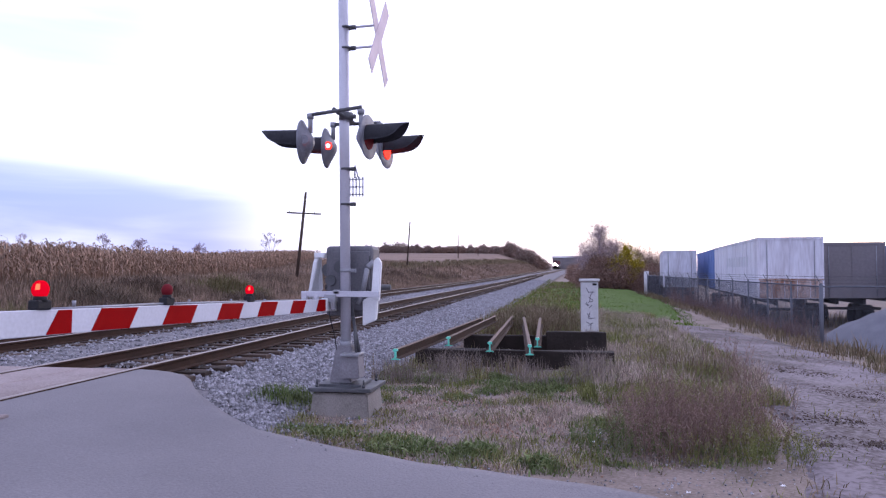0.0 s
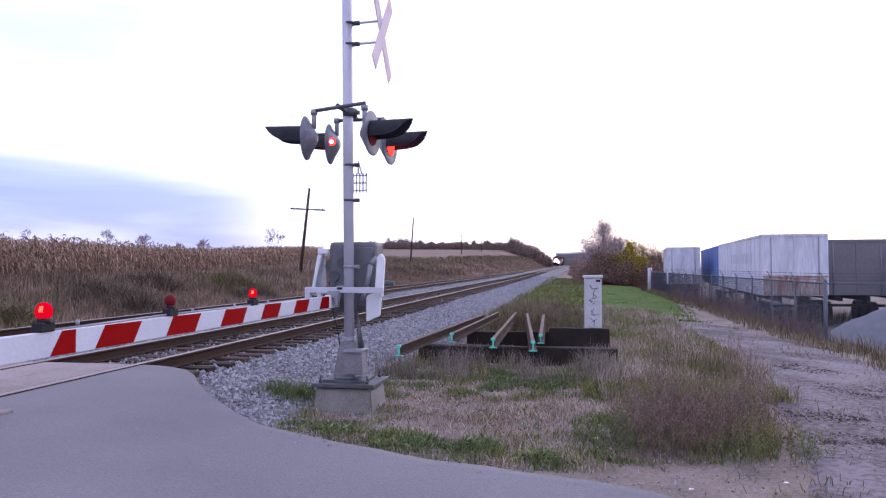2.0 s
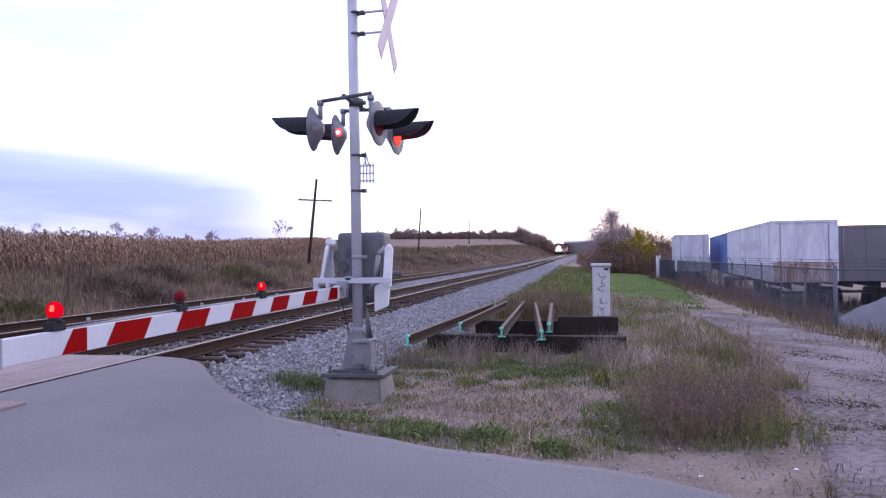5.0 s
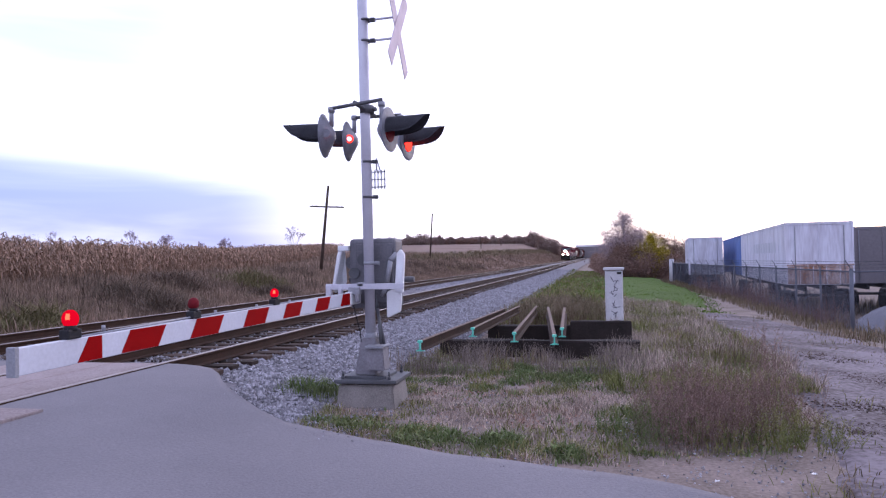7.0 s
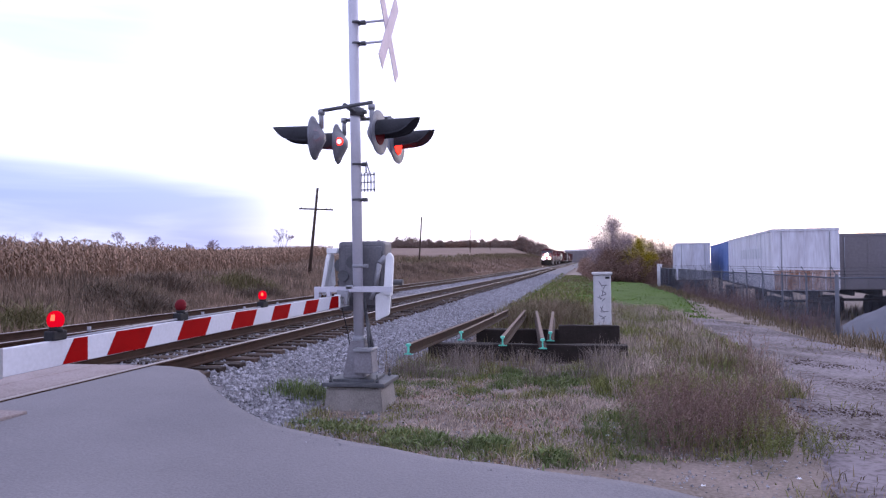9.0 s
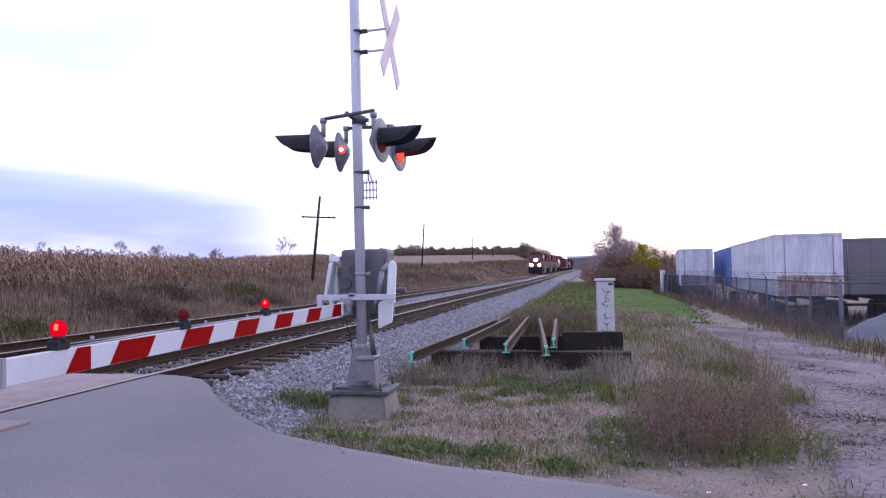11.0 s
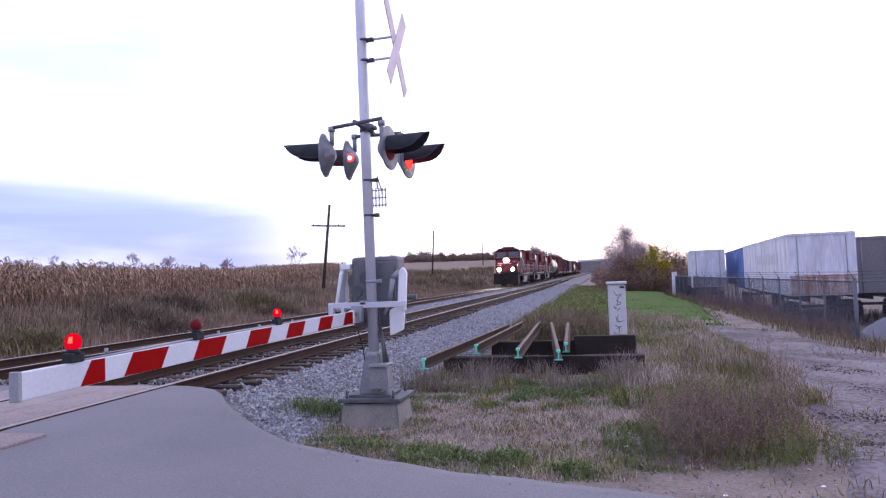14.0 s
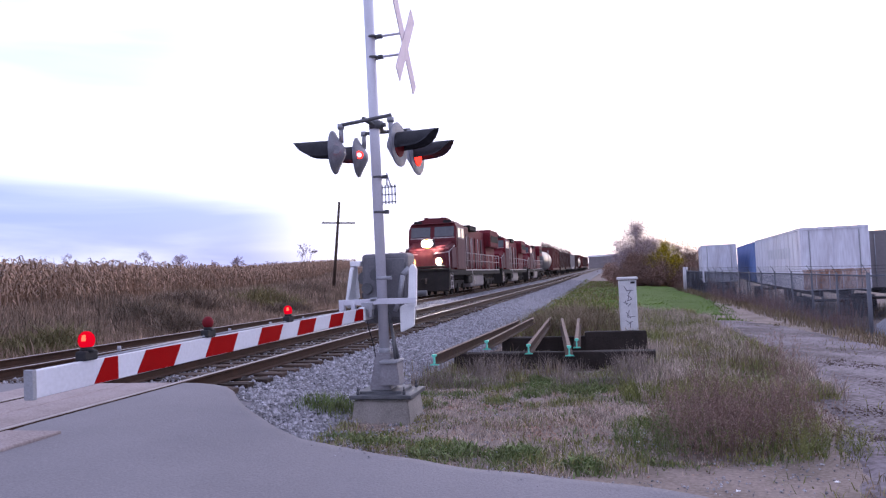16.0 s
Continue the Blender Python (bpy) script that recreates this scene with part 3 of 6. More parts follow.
def counterweight(sig, x0, x1, side):
    """A white channel-shaped balance arm with a heavy lower end, part of the signal."""
    bm = bmesh.new()
    outl = [(0.05, 2.02), (-0.05, 2.06), (-0.13, 1.98), (-0.15, 1.30 if side > 0 else 1.50), (-0.05, 1.22 if side > 0 else 1.45), (0.10, 1.30 if side > 0 else 1.48), (0.06, 1.60)]
    lean = -0.10 if side < 0 else 0.0
    a = [bm.verts.new((x0 + (lean + 0.02 if z < 1.6 else 0), y + 0.25, z)) for y, z in outl]
    b = [bm.verts.new((x1 + (lean if z < 1.6 else 0), y + 0.25, z)) for y, z in outl]
    n = len(outl)
    bm.faces.new(a)
    bm.faces.new(list(reversed(b)))
    for k in range(n):
        bm.faces.new((a[k], a[(k + 1) % n], b[(k + 1) % n], b[k]))
    bmesh.ops.recalc_face_normals(bm, faces=bm.faces)
    bmesh.ops.bevel(bm, geom=bm.edges[:], offset=0.014, segments=2, affect="EDGES")
    return part("balance_arm", bm, WHITE, sig, "white painted balance arm")


signal = signal_mast()
counterweight(signal, -0.50, -0.44, -1)
boxes("balance_foot", [((-0.42, 0.18, 2.06), (0.15, 0.10, 0.07))], WHITE, signal, bevel=0.01)
bm = mesh([(0.22, 0.02, 1.12), (0.40, 0.02, 1.20), (0.42, 0.02, 1.45), (0.30, 0.02, 1.50), (0.22, 0.02, 1.46),
           (0.22, 0.10, 1.12), (0.40, 0.10, 1.20), (0.42, 0.10, 1.45), (0.30, 0.10, 1.50), (0.22, 0.10, 1.46)],
          [(0, 1, 2, 3, 4), (9, 8, 7, 6, 5), (0, 1, 6, 5), (1, 2, 7, 6), (2, 3, 8, 7), (3, 4, 9, 8), (4, 0, 5, 9)])
bmesh.ops.bevel(bm, geom=bm.edges[:], offset=0.012, segments=2, affect="EDGES")
part("balance_weight", bm, WHITE, signal, "white painted balance weight")
bm = mesh([(0.33, 0.02, 1.45), (0.44, 0.02, 1.45), (0.47, 0.02, 1.96), (0.42, 0.02, 2.03), (0.37, 0.02, 1.98),
           (0.33, 0.10, 1.45), (0.44, 0.10, 1.45), (0.47, 0.10, 1.96), (0.42, 0.10, 2.03), (0.37, 0.10, 1.98)],
          [(0, 1, 2, 3, 4), (9, 8, 7, 6, 5), (0, 1, 6, 5), (1, 2, 7, 6), (2, 3, 8, 7), (3, 4, 9, 8), (4, 0, 5, 9)])
bmesh.ops.bevel(bm, geom=bm.edges[:], offset=0.012, segments=2, affect="EDGES")
part("balance_arm", bm, WHITE, signal, "white painted balance arm")

# ---- gate arm: pivots at the mechanism, lies along the track ----
GATE = (-3.10, 9.10, 0.845)
gate = thing("gate_arm", "white gate arm with slanted red stripes and red lamps, lowered", "crossing gate", at=GATE)
AH = 0.155                                     # board height
bm = box(bmesh.new(), (0, -2.90, -0.025), (0.045, 5.80, AH), Euler((radians(0.5), 0, 0)).to_matrix(), bevel=0.006)
part("arm_board", bm, GATE_WHITE, gate)
for y0, y1 in [(3.77, 3.99), (4.18, 4.59), (5.01, 5.43), (5.87, 6.30), (6.71, 7.12), (7.56, 7.96), (8.40, 8.78)]:
    y0, y1 = y0 - GATE[1], y1 - GATE[1]
    dz = 0.5 * math.pi / 180 * ((y0 + y1) / 2 + 2.9) - 0.025
    up, cut = (0.10, 0.10) if y1 - y0 > 0.3 else (0.10, 0.0)
    h = AH / 2 - 0.004
    fx = 0.0265
    v = [(y0, dz - h), (y1, dz - h), (y1 + cut, dz + h), (y0 + up, dz + h)]
    bm = mesh([(fx, a, b) for a, b in v] + [(-fx, a, b) for a, b in v], [(0, 1, 2, 3), (7, 6, 5, 4), (0, 1, 5, 4), (1, 2, 6, 5), (2, 3, 7, 6), (3, 0, 4, 7)])
    part("red_stripe", bm, RED_SHEET, gate, "red reflective stripe")
boxes("end_cap", [((0, -5.80, -0.05), (0.06, 0.03, AH + 0.01))], GALV, gate, bevel=0.004)
boxes("arm_sleeve", [((0, -0.1, 0.0), (0.08, 0.5, 0.17))], WHITE, gate, bevel=0.01)
for y in (4.05, 5.45, 6.2, 6.95):
    tubes("wire_loop", [((-0.01, y - GATE[1], 0.05), (-0.01, y - GATE[1], 0.085), 0.012)], GALV, gate, seg=8)
tubes("cable", [((0.0, -5.3, 0.035), (0.0, -4.1, 0.055), 0.008), ((0.0, -4.1, 0.055), (0.0, -2.6, 0.062), 0.008), ((0, -2.6, 0.062), (0, -0.4, 0.07), 0.008)], GALV, gate, seg=6)


def arm_lamp(y, phase, r=0.043):
    yy = y - GATE[1]
    z = 0.052 + 0.5 * math.pi / 180 * (yy + 2.9)
    bm = box(bmesh.new(), (0, 0, 0.03), (0.07, 0.12, 0.06), bevel=0.01)
    tube(bm, (0, -0.03, -0.02), (0, -0.03, 0.06), 0.018, seg=8)
    tube(bm, (0, 0.03, -0.02), (0, 0.03, 0.06), 0.018, seg=8)
    tube(bm, (0, 0, 0.05), (0, 0, 0.085), r * 0.9, r * 0.7, seg=16)
    lamp = part("gate_lamp", bm, BLACK, gate, "black lamp base with a red lens")
    lamp.matrix_basis = pose(0, yy, z)
    bm = bmesh.new()
    prof = [(-0.008, 0.55), (0.008, 0.80), (0.03, 0.96), (0.055, 1.02), (0.08, 0.98), (0.105, 0.82), (0.122, 0.58), (0.132, 0.3)]
    n = 24
    rings = [[bm.verts.new((r * q * math.cos(2 * math.pi * k / n), r * q * math.sin(2 * math.pi * k / n), zz)) for k in range(n)] for zz, q in [(z * r / 0.066, q) for z, q in prof]]
    for a, b in zip(rings, rings[1:]):
        for k in range(n):
            bm.faces.new((a[k], a[(k + 1) % n], b[(k + 1) % n], b[k])).smooth = True
    bm.faces.new(rings[-1])
    bm.faces.new(list(reversed(rings[0])))
    bm.normal_update()
    for f in bm.faces:
        c = f.calc_center_median()
        front = c.y < -0.2 * r or phase is None
        core = abs(math.atan2(c.x, -c.y)) < 0.3 and 0.04 < c.z < 0.07
        f.material_index = (2 if core else 0) if front else 1
    lens = part("lens", bm, (RED_LAMP, RED_DARK, RED_CORE), lamp, "red drum lens")
    lens.matrix_basis = pose(0, 0, 0.08, 0, 0, 20)
    if phase is not None:
        flashers.append((lens, (0, 0, 0.08, 20), phase))


arm_lamp(3.74, None, 0.048)
arm_lamp(5.10, 1)
arm_lamp(6.57, 0)


# ---- telegraph poles ----
def telegraph_pole(x, y, h, lean, arm=True):
    p = thing("telegraph_pole", "old leaning wooden telegraph pole with a crossarm" if arm else "old leaning wooden telegraph pole", "utility pole", "poles along the track", (x, y, ground_z(x, y) - 0.3))
    tubes("pole", [((0, 0, 0), (lean * h, 0, h), 0.15, 0.10)], POLE_WOOD, p)
    if arm:
        boxes("crossarm", [((lean * h * 0.82, 0, h * 0.77), (3.1, 0.11, 0.12), Euler((0, radians(3.5), 0)).to_matrix())], POLE_WOOD, p)
        for k in (-1.35, -0.95, 0.95, 1.35):
            tubes("insulator", [((lean * h * 0.82 + k, 0, h * 0.77 - k * 0.06 + 0.05), (lean * h * 0.82 + k, 0, h * 0.77 - k * 0.06 + 0.16), 0.035)], GALV, p, seg=8)
    return p


telegraph_pole(-23.05, 58, 8.0, 0.108)
telegraph_pole(-26.5, 116, 8.2, 0.07, False)
telegraph_pole(-34, 222, 7.6, 0.02, False)
telegraph_pole(-38.5, 310, 6.5, 0.0, False)

# ---- stacked spare rails on timbers ----
TIM_Z = -0.22


def spare_rail(p, q):
    d = Vector(q) - Vector(p)
    ob = part("spare_rail", rail_bm([p, tuple(Vector(p) + d * 0.5), q]), (STEEL_RUST, RAIL_RUST, RAIL_RUST))
    tagged(ob, "rusty spare rail with a mint green painted end on timbers", "rail", "stacked spare rails")
    cap = rail_bm([tuple(Vector(p) - d.normalized() * 0.006), tuple(Vector(p) + d.normalized() * 0.05)])
    for v in cap.verts:
        c = Vector(p) + Vector((0, 0, 0.085))
        v.co = c + (v.co - c) * 1.05
    part("painted_end", cap, (MINT, MINT, MINT), ob, "mint green paint")
    return ob


def timber(name, p, q, w, h, label):
    """A long squared timber from p to q; its top lies at p's z."""
    p, q = Vector(p), Vector(q)
    d = q - p
    bm = box(bmesh.new(), (0, 0, -h / 2), (d.length, w, h), bevel=0.02)
    bmesh.ops.subdivide_edges(bm, edges=[e for e in bm.edges if e.calc_length() > 1], cuts=12)
    for v in bm.verts:
        v.co += Vector((0, noise.noise(v.co * 3) * 0.02, noise.noise(v.co * 4 + Vector((3, 1, 2))) * 0.018))
    ob = part(name, bm, DARK_TIMBER)
    ob.matrix_basis = Matrix.Translation((p + q) / 2) @ pose(0, 0, 0, 0, 0, math.degrees(math.atan2(d.y, d.x)))
    return tagged(ob, label, "timber", "old timbers")


for x0, y0, x1, y1, z in [(-2.88, 11.7, -2.35, 19.5, -0.21), (-2.35, 14.0, -2.05, 20.5, -0.21), (-1.42, 13.1, -1.55, 20.4, -0.21), (-0.66, 12.7, -1.20, 20.0, -0.21), (-0.57, 13.8, -0.72, 19.4, -0.19)]:
    spare_rail((x0, y0, z), (x1, y1, z + 0.02))
timber("timber", (-2.9, 13.55, TIM_Z + 0.005), (0.85, 13.45, TIM_Z + 0.005), 0.28, 0.36, "dark rotting timber under the spare rails")
timber("timber", (-2.4, 16.6, TIM_Z), (0.7, 16.6, TIM_Z), 0.28, 0.34, "dark rotting timber under the spare rails")
timber("timber", (-0.45, 15.2, 0.0), (0.80, 15.2, 0.0), 0.30, 0.50, "dark tarred timber lying behind the spare rails")


# ---- signal case ----
def relay_post():
    c = thing("signal_case", "tall pale grey signal case with dark scrawls", "signal case", at=(0.58, 19.0, -0.5))
    bm = box(bmesh.new(), (0, 0, 0.72), (0.44, 0.40, 1.52), bevel=0.02)
    part("body", bm, CASE_WHITE, c)
    bm = box(bmesh.new(), (0, 0, 1.53), (0.52, 0.48, 0.07), bevel=0.015)
    part("cap", bm, CASE_WHITE, c)
    boxes("door", [((0.0, -0.205, 0.76), (0.38, 0.014, 1.36))], CASE_WHITE, c, bevel=0.004)
    boxes("hinge", [((0.13, -0.215, 1.42), (0.11, 0.02, 0.05))], BLACK, c)
    marks = []
    for k, (cx, cz, w) in enumerate([(0, 1.22, 0.22), (0.02, 1.02, 0.2), (-0.02, 0.86, 0.16), (0.02, 0.58, 0.26), (0.0, 0.36, 0.22), (-0.04, 0.18, 0.14)]):
        for j in range(3):
            a = radians((37 * k + 63 * j) % 180)
            marks.append(((cx + 0.05 * math.cos(a * 2 + j), -0.216, cz + 0.05 * math.sin(a + j)), (w * 0.7, 0.004, 0.018), Euler((0, a, 0)).to_matrix()))
    boxes("scrawl", marks, SCRAWL, c, "dark sprayed marks")
    return c


relay_post()


# ---- locomotives and cars ----
def truck(parent, y, axles, name="truck"):
    """A bogie: side frames, wheels, axles."""
    ln = 1.75 * (axles - 1) + 1.3
    t = boxes(name, [((0, y, 0.66), (1.9, 0.5, 0.3))], UNDER, parent, "dark dirty truck", 0.03)
    for sx in (-1.0, 1.0):
        items = [((sx * 1.08, y, 0.72), (0.16, ln, 0.26)), ((sx * 1.08, y, 0.50), (0.14, ln * 0.5, 0.2))]
        for k in range(axles):
            yy = y + (k - (axles - 1) / 2) * 1.75
            items.append(((sx * 1.12, yy, 0.52), (0.2, 0.3, 0.36)))
        boxes("side_frame", items, UNDER, t, "", 0.03)
    for k in range(axles):
        yy = y + (k - (axles - 1) / 2) * 1.75
        bm = bmesh.new()
        for sx in (-0.75, 0.75):
            tube(bm, (sx - 0.06, yy, 0.5), (sx + 0.06, yy, 0.5), 0.5, seg=24)
        tube(bm, (-0.75, yy, 0.5), (0.75, yy, 0.5), 0.09, seg=10)
        part("wheel_set", bm, UNDER, t, "dark steel wheels")
    return t


def lathe_y(prof, n=28, cz=0.0):
    """A round body along y from (y, radius) pairs."""
    bm = bmesh.new()
    rings = [[bm.verts.new((r * math.sin(2 * math.pi * k / n), y, cz + r * math.cos(2 * math.pi * k / n))) for k in range(n)] for y, r in prof]
    for a, b in zip(rings, rings[1:]):
        for k in range(n):
            bm.faces.new((a[k], a[(k + 1) % n], b[(k + 1) % n], b[k])).smooth = True
    bm.faces.new(rings[0])
    bm.faces.new(rings[-1])
    bmesh.ops.recalc_face_normals(bm, faces=bm.faces)
    return bm


def prism(pts, x0, x1):
    """Outline in (y, z), extruded from x0 to x1."""
    n = len(pts)
    bm = mesh([(x0, y, z) for y, z in pts] + [(x1, y, z) for y, z in pts], [tuple(range(n)), tuple(range(2 * n - 1, n - 1, -1))] + [(k, (k + 1) % n, n + (k + 1) % n, n + k) for k in range(n)])
    return bm


def locomotive(label, lights, paint):
    g = thing("locomotive", label, "locomotive", "train")
    L = 22.3
    boxes("underframe", [((0, L / 2, 1.32), (3.0, L - 1.2, 0.34)), ((0, L / 2, 1.05), (2.2, L - 4, 0.3))], UNDER, g, "dirty dark frame", 0.02)
    # pilot and plow
    bm = prism([(0.25, 0.28), (0.05, 0.35), (0.45, 1.45), (0.75, 1.45), (0.75, 0.5)], -1.5, 1.5)
    part("plow", bm, UNDER, g, "black plow")
    boxes("coupler", [((0, 0.1, 0.88), (0.3, 0.6, 0.3))], UNDER, g, bevel=0.04)
    boxes("anticlimber", [((0, 0.62, 1.5), (3.0, 0.5, 0.16)), ((0, 0.62, 1.68), (2.4, 0.3, 0.12))], UNDER, g, "black anticlimber", 0.03)
    # nose: nearly as wide as the cab, its face raked back
    bm = mesh([(-1.36, 0.95, 1.5), (1.36, 0.95, 1.5), (1.52, 2.9, 1.5), (-1.52, 2.9, 1.5), (-1.22, 1.25, 2.80), (1.22, 1.25, 2.80), (1.46, 2.9, 3.25), (-1.46, 2.9, 3.25)],
              [(0, 1, 2, 3), (4, 5, 6, 7), (0, 1, 5, 4), (1, 2, 6, 5), (2, 3, 7, 6), (3, 0, 4, 7)])
    bmesh.ops.bevel(bm, geom=bm.edges[:], offset=0.14, segments=3, affect="EDGES")
    nose = part("nose", bm, paint, g, "faded red nose")
    boxes("nose_door", [((0.62, 1.06, 2.1), (0.6, 0.04, 1.1), Euler((radians(-13), 0, 0)).to_matrix())], paint, nose, bevel=0.02)
    for sx in (-1, 1):
        # panel paler than the nose, sky light on the side put into its colour
        boxes("nose_panel", [((sx * 1.49, 2.2, 2.2), (0.02, 1.3, 1.2), Euler((0, 0, radians(-4.5 * sx))).to_matrix())], LOCO_TAN, nose, "nose side, paler with painted-in sky light", 0.006)
    # cab with an arched roof and raked windshield
    arch = [(-1.55, 1.5), (-1.55, 3.95), (-1.42, 4.25), (-1.1, 4.44), (-0.6, 4.54), (0, 4.57), (0.6, 4.54), (1.1, 4.44), (1.42, 4.25), (1.55, 3.95), (1.55, 1.5)]
    bm = bmesh.new()
    rings = [[bm.verts.new((x, yy if yy > 3 else 2.6 + 0.31 * max(0.0, z - 3.2), z)) for x, z in arch] for yy in (2.6, 3.15, 5.5)]
    low = [bm.verts.new((x, 2.6, 3.2)) for x in (-1.55, 1.55)]
    n = len(arch)
    for r0, r1 in zip(rings, rings[1:]):
        for k in range(n - 1):
            bm.faces.new((r0[k], r0[k + 1], r1[k + 1], r1[k])).smooth = 1 < k < n - 3
    bm.faces.new((rings[0][0], low[0], low[1], rings[0][-1]))
    bm.faces.new([low[0]] + rings[0][1:-1] + [low[1]])
    bm.faces.new((rings[0][0], rings[0][1], low[0]))
    bm.faces.new((rings[0][-1], low[1], rings[0][-2]))
    bm.faces.new(rings[-1])
    bmesh.ops.recalc_face_normals(bm, faces=bm.faces)
    cab = part("cab", bm, paint, g, "red cab with an arched roof")
    boxes("sun_visor", [((0, 2.86, 4.26), (2.7, 0.22, 0.04), Euler((radians(14), 0, 0)).to_matrix())], paint, cab, "", 0.01)
    for sx in (-0.76, 0.76):
        boxes("window_sill", [((sx, 2.66, 3.40), (1.34, 0.03, 0.05))], RAIL_PALE, cab, "pale window sill")
    for sx in (-0.76, 0.76):
        boxes("windshield", [((sx, 2.765, 3.76), (1.26, 0.03, 0.64), Euler((radians(-17.2), 0, 0)).to_matrix())], GLASS_DARK, cab, "cab windshield", 0.02)
    for sx in (-1, 1):
        for yy in (3.5, 4.6):
            boxes("side_window", [((sx * 1.56, yy, 3.68), (0.03, 0.74, 0.56))], GLASS_DARK, cab, "cab side window", 0.01)
            boxes("window_frame", [((sx * 1.555, yy + d, 3.68), (0.05, 0.06, 0.66)) for d in (-0.4, 0.4)] + [((sx * 1.555, yy, 3.68 + d), (0.05, 0.86, 0.05)) for d in (-0.31, 0.31)], RAIL_PALE, cab, "pale window frame")
        boxes("number_board", [((sx * 0.95, 2.90, 4.36), (0.5, 0.06, 0.16))], BLACK, cab)
    boxes("roof_box", [((0, 4.4, 4.60), (1.4, 1.2, 0.14)), ((-0.5, 3.5, 4.60), (0.25, 0.5, 0.14)), ((0.5, 3.7, 4.6), (0.2, 0.4, 0.12))], paint, cab, "", 0.02)
    # hoods
    boxes("equipment_hood", [((0, 6.7, 2.87), (2.7, 2.4, 2.74))], paint, g, "red equipment hood", 0.06)
    boxes("hood", [((0, 12.4, 2.92), (1.9, 9.0, 2.74))], LOCO_BRIGHT, g, "red engine hood", 0.06)
    for c, sz in (((0, 9.4, 4.24), (2.9, 2.6, 0.34)), ((0, 12.2, 4.36), (1.5, 2.0, 0.18)), ((0, 14.4, 4.38), (1.0, 1.4, 0.24)), ((0, 6.7, 4.27), (1.9, 1.6, 0.12))):
        boxes("roof_vent", [(c, sz)], UNDER, g, "dark roof vent", 0.04)
    bm = prism([(16.9, 3.2), (16.9, 4.25), (17.2, 4.55), (21.3, 4.55), (21.5, 4.25), (21.5, 3.2)], -1.5, 1.5)
    bmesh.ops.bevel(bm, geom=bm.edges[:], offset=0.06, segments=2, affect="EDGES")
    rad = part("radiator", bm, LOCO_BRIGHT, g, "flared red radiator cab")
    boxes("rear_hood", [((0, 19.2, 2.4), (2.2, 4.8, 1.8))], LOCO_BRIGHT, g, "red rear hood", 0.05)
    for sx in (-1, 1):
        boxes("grille", [((sx * 1.51, 19.2, 3.85), (0.03, 3.8, 0.5))], UNDER, rad, "dark radiator grille")
        for k in range(6):
            boxes("hood_door", [((sx * 0.965, 9.2 + 1.25 * k, 2.75), (0.03, 1.05, 1.9))], LOCO_TAN if k == 5 else LOCO_BRIGHT, g, bevel=0.008)
            tubes("door_pipe", [((sx * 1.0, 8.62 + 1.25 * k, 1.6), (sx * 1.0, 8.62 + 1.25 * k, 3.7), 0.035)], UNDER if k % 2 else RAIL_PALE, g, seg=6)
        for k in range(2):
            boxes("hood_door", [((sx * 1.365, 6.1 + 1.15 * k, 2.72), (0.03, 1.0, 2.1))], LOCO_TAN, g, "pale cabinet door", 0.008)
            tubes("grab_bar", [((sx * 1.4, 5.62 + 1.15 * k, 1.7), (sx * 1.4, 5.62 + 1.15 * k, 3.6), 0.03)], RAIL_PALE, g, seg=6)
        # cab side's sky light is put into this paler panel
        boxes("cab_panel", [((sx * 1.565, 4.15, 2.42), (0.02, 2.6, 1.75))], LOCO_TAN, cab, "pale cab side with painted-in sky light")
        # handrails
        posts = [((sx * 1.46, yy, 1.5), (sx * 1.46, yy, 2.55), 0.022) for yy in (6, 8, 10, 12, 14, 16, 18, 20, 21.6)]
        posts.append(((sx * 1.46, 5.8, 2.55), (sx * 1.46, 21.6, 2.55), 0.022))
        posts.append(((sx * 1.46, 5.8, 2.05), (sx * 1.46, 21.6, 2.05), 0.018))
        posts.append(((sx * 1.46, 8.2, 2.55), (sx * 1.2, 9.6, 3.5), 0.03))
        posts.append(((sx * 1.5, 7.9, 1.45), (sx * 1.5, 8.9, 0.55), 0.03))
        tubes("handrail", posts, RAIL_PALE, g, "pale handrail", 6)
        boxes("walkway_edge", [((sx * 1.5, 13.5, 1.46), (0.03, 15.6, 0.07))], RAIL_PALE, g, "pale walkway edge")
        tubes("handrail", [((sx * 1.45, 0.75, 1.4), (sx * 1.45, 0.75, 2.5), 0.024), ((sx * 1.45, 0.75, 2.5), (sx * 1.45, 2.5, 2.9), 0.024), ((sx * 0.5, 0.7, 2.4), (sx * 1.45, 0.75, 2.5), 0.02)], RAIL_PALE, g, "pale handrail", 6)
        boxes("step", [((sx * 1.38, 1.0, 0.55 + 0.3 * k), (0.3, 0.6, 0.04)) for k in range(3)] + [((sx * 1.5, 0.72, 0.85), (0.04, 0.05, 0.9)), ((sx * 1.5, 1.3, 0.85), (0.04, 0.05, 0.9))], RAIL_PALE, g, "pale steps")
    boxes("fuel_tank", [((0, 10.6, 0.78), (2.8, 5.6, 0.86))], TANK_GREY, g, "grey fuel tank", 0.12)
    for sx in (-1.2, 1.2):
        boxes("air_tank", [((sx, 7.6, 0.85), (0.5, 1.6, 0.5))], UNDER, g, "", 0.1)
    truck(g, 4.3, 3)
    truck(g, 18.0, 3)
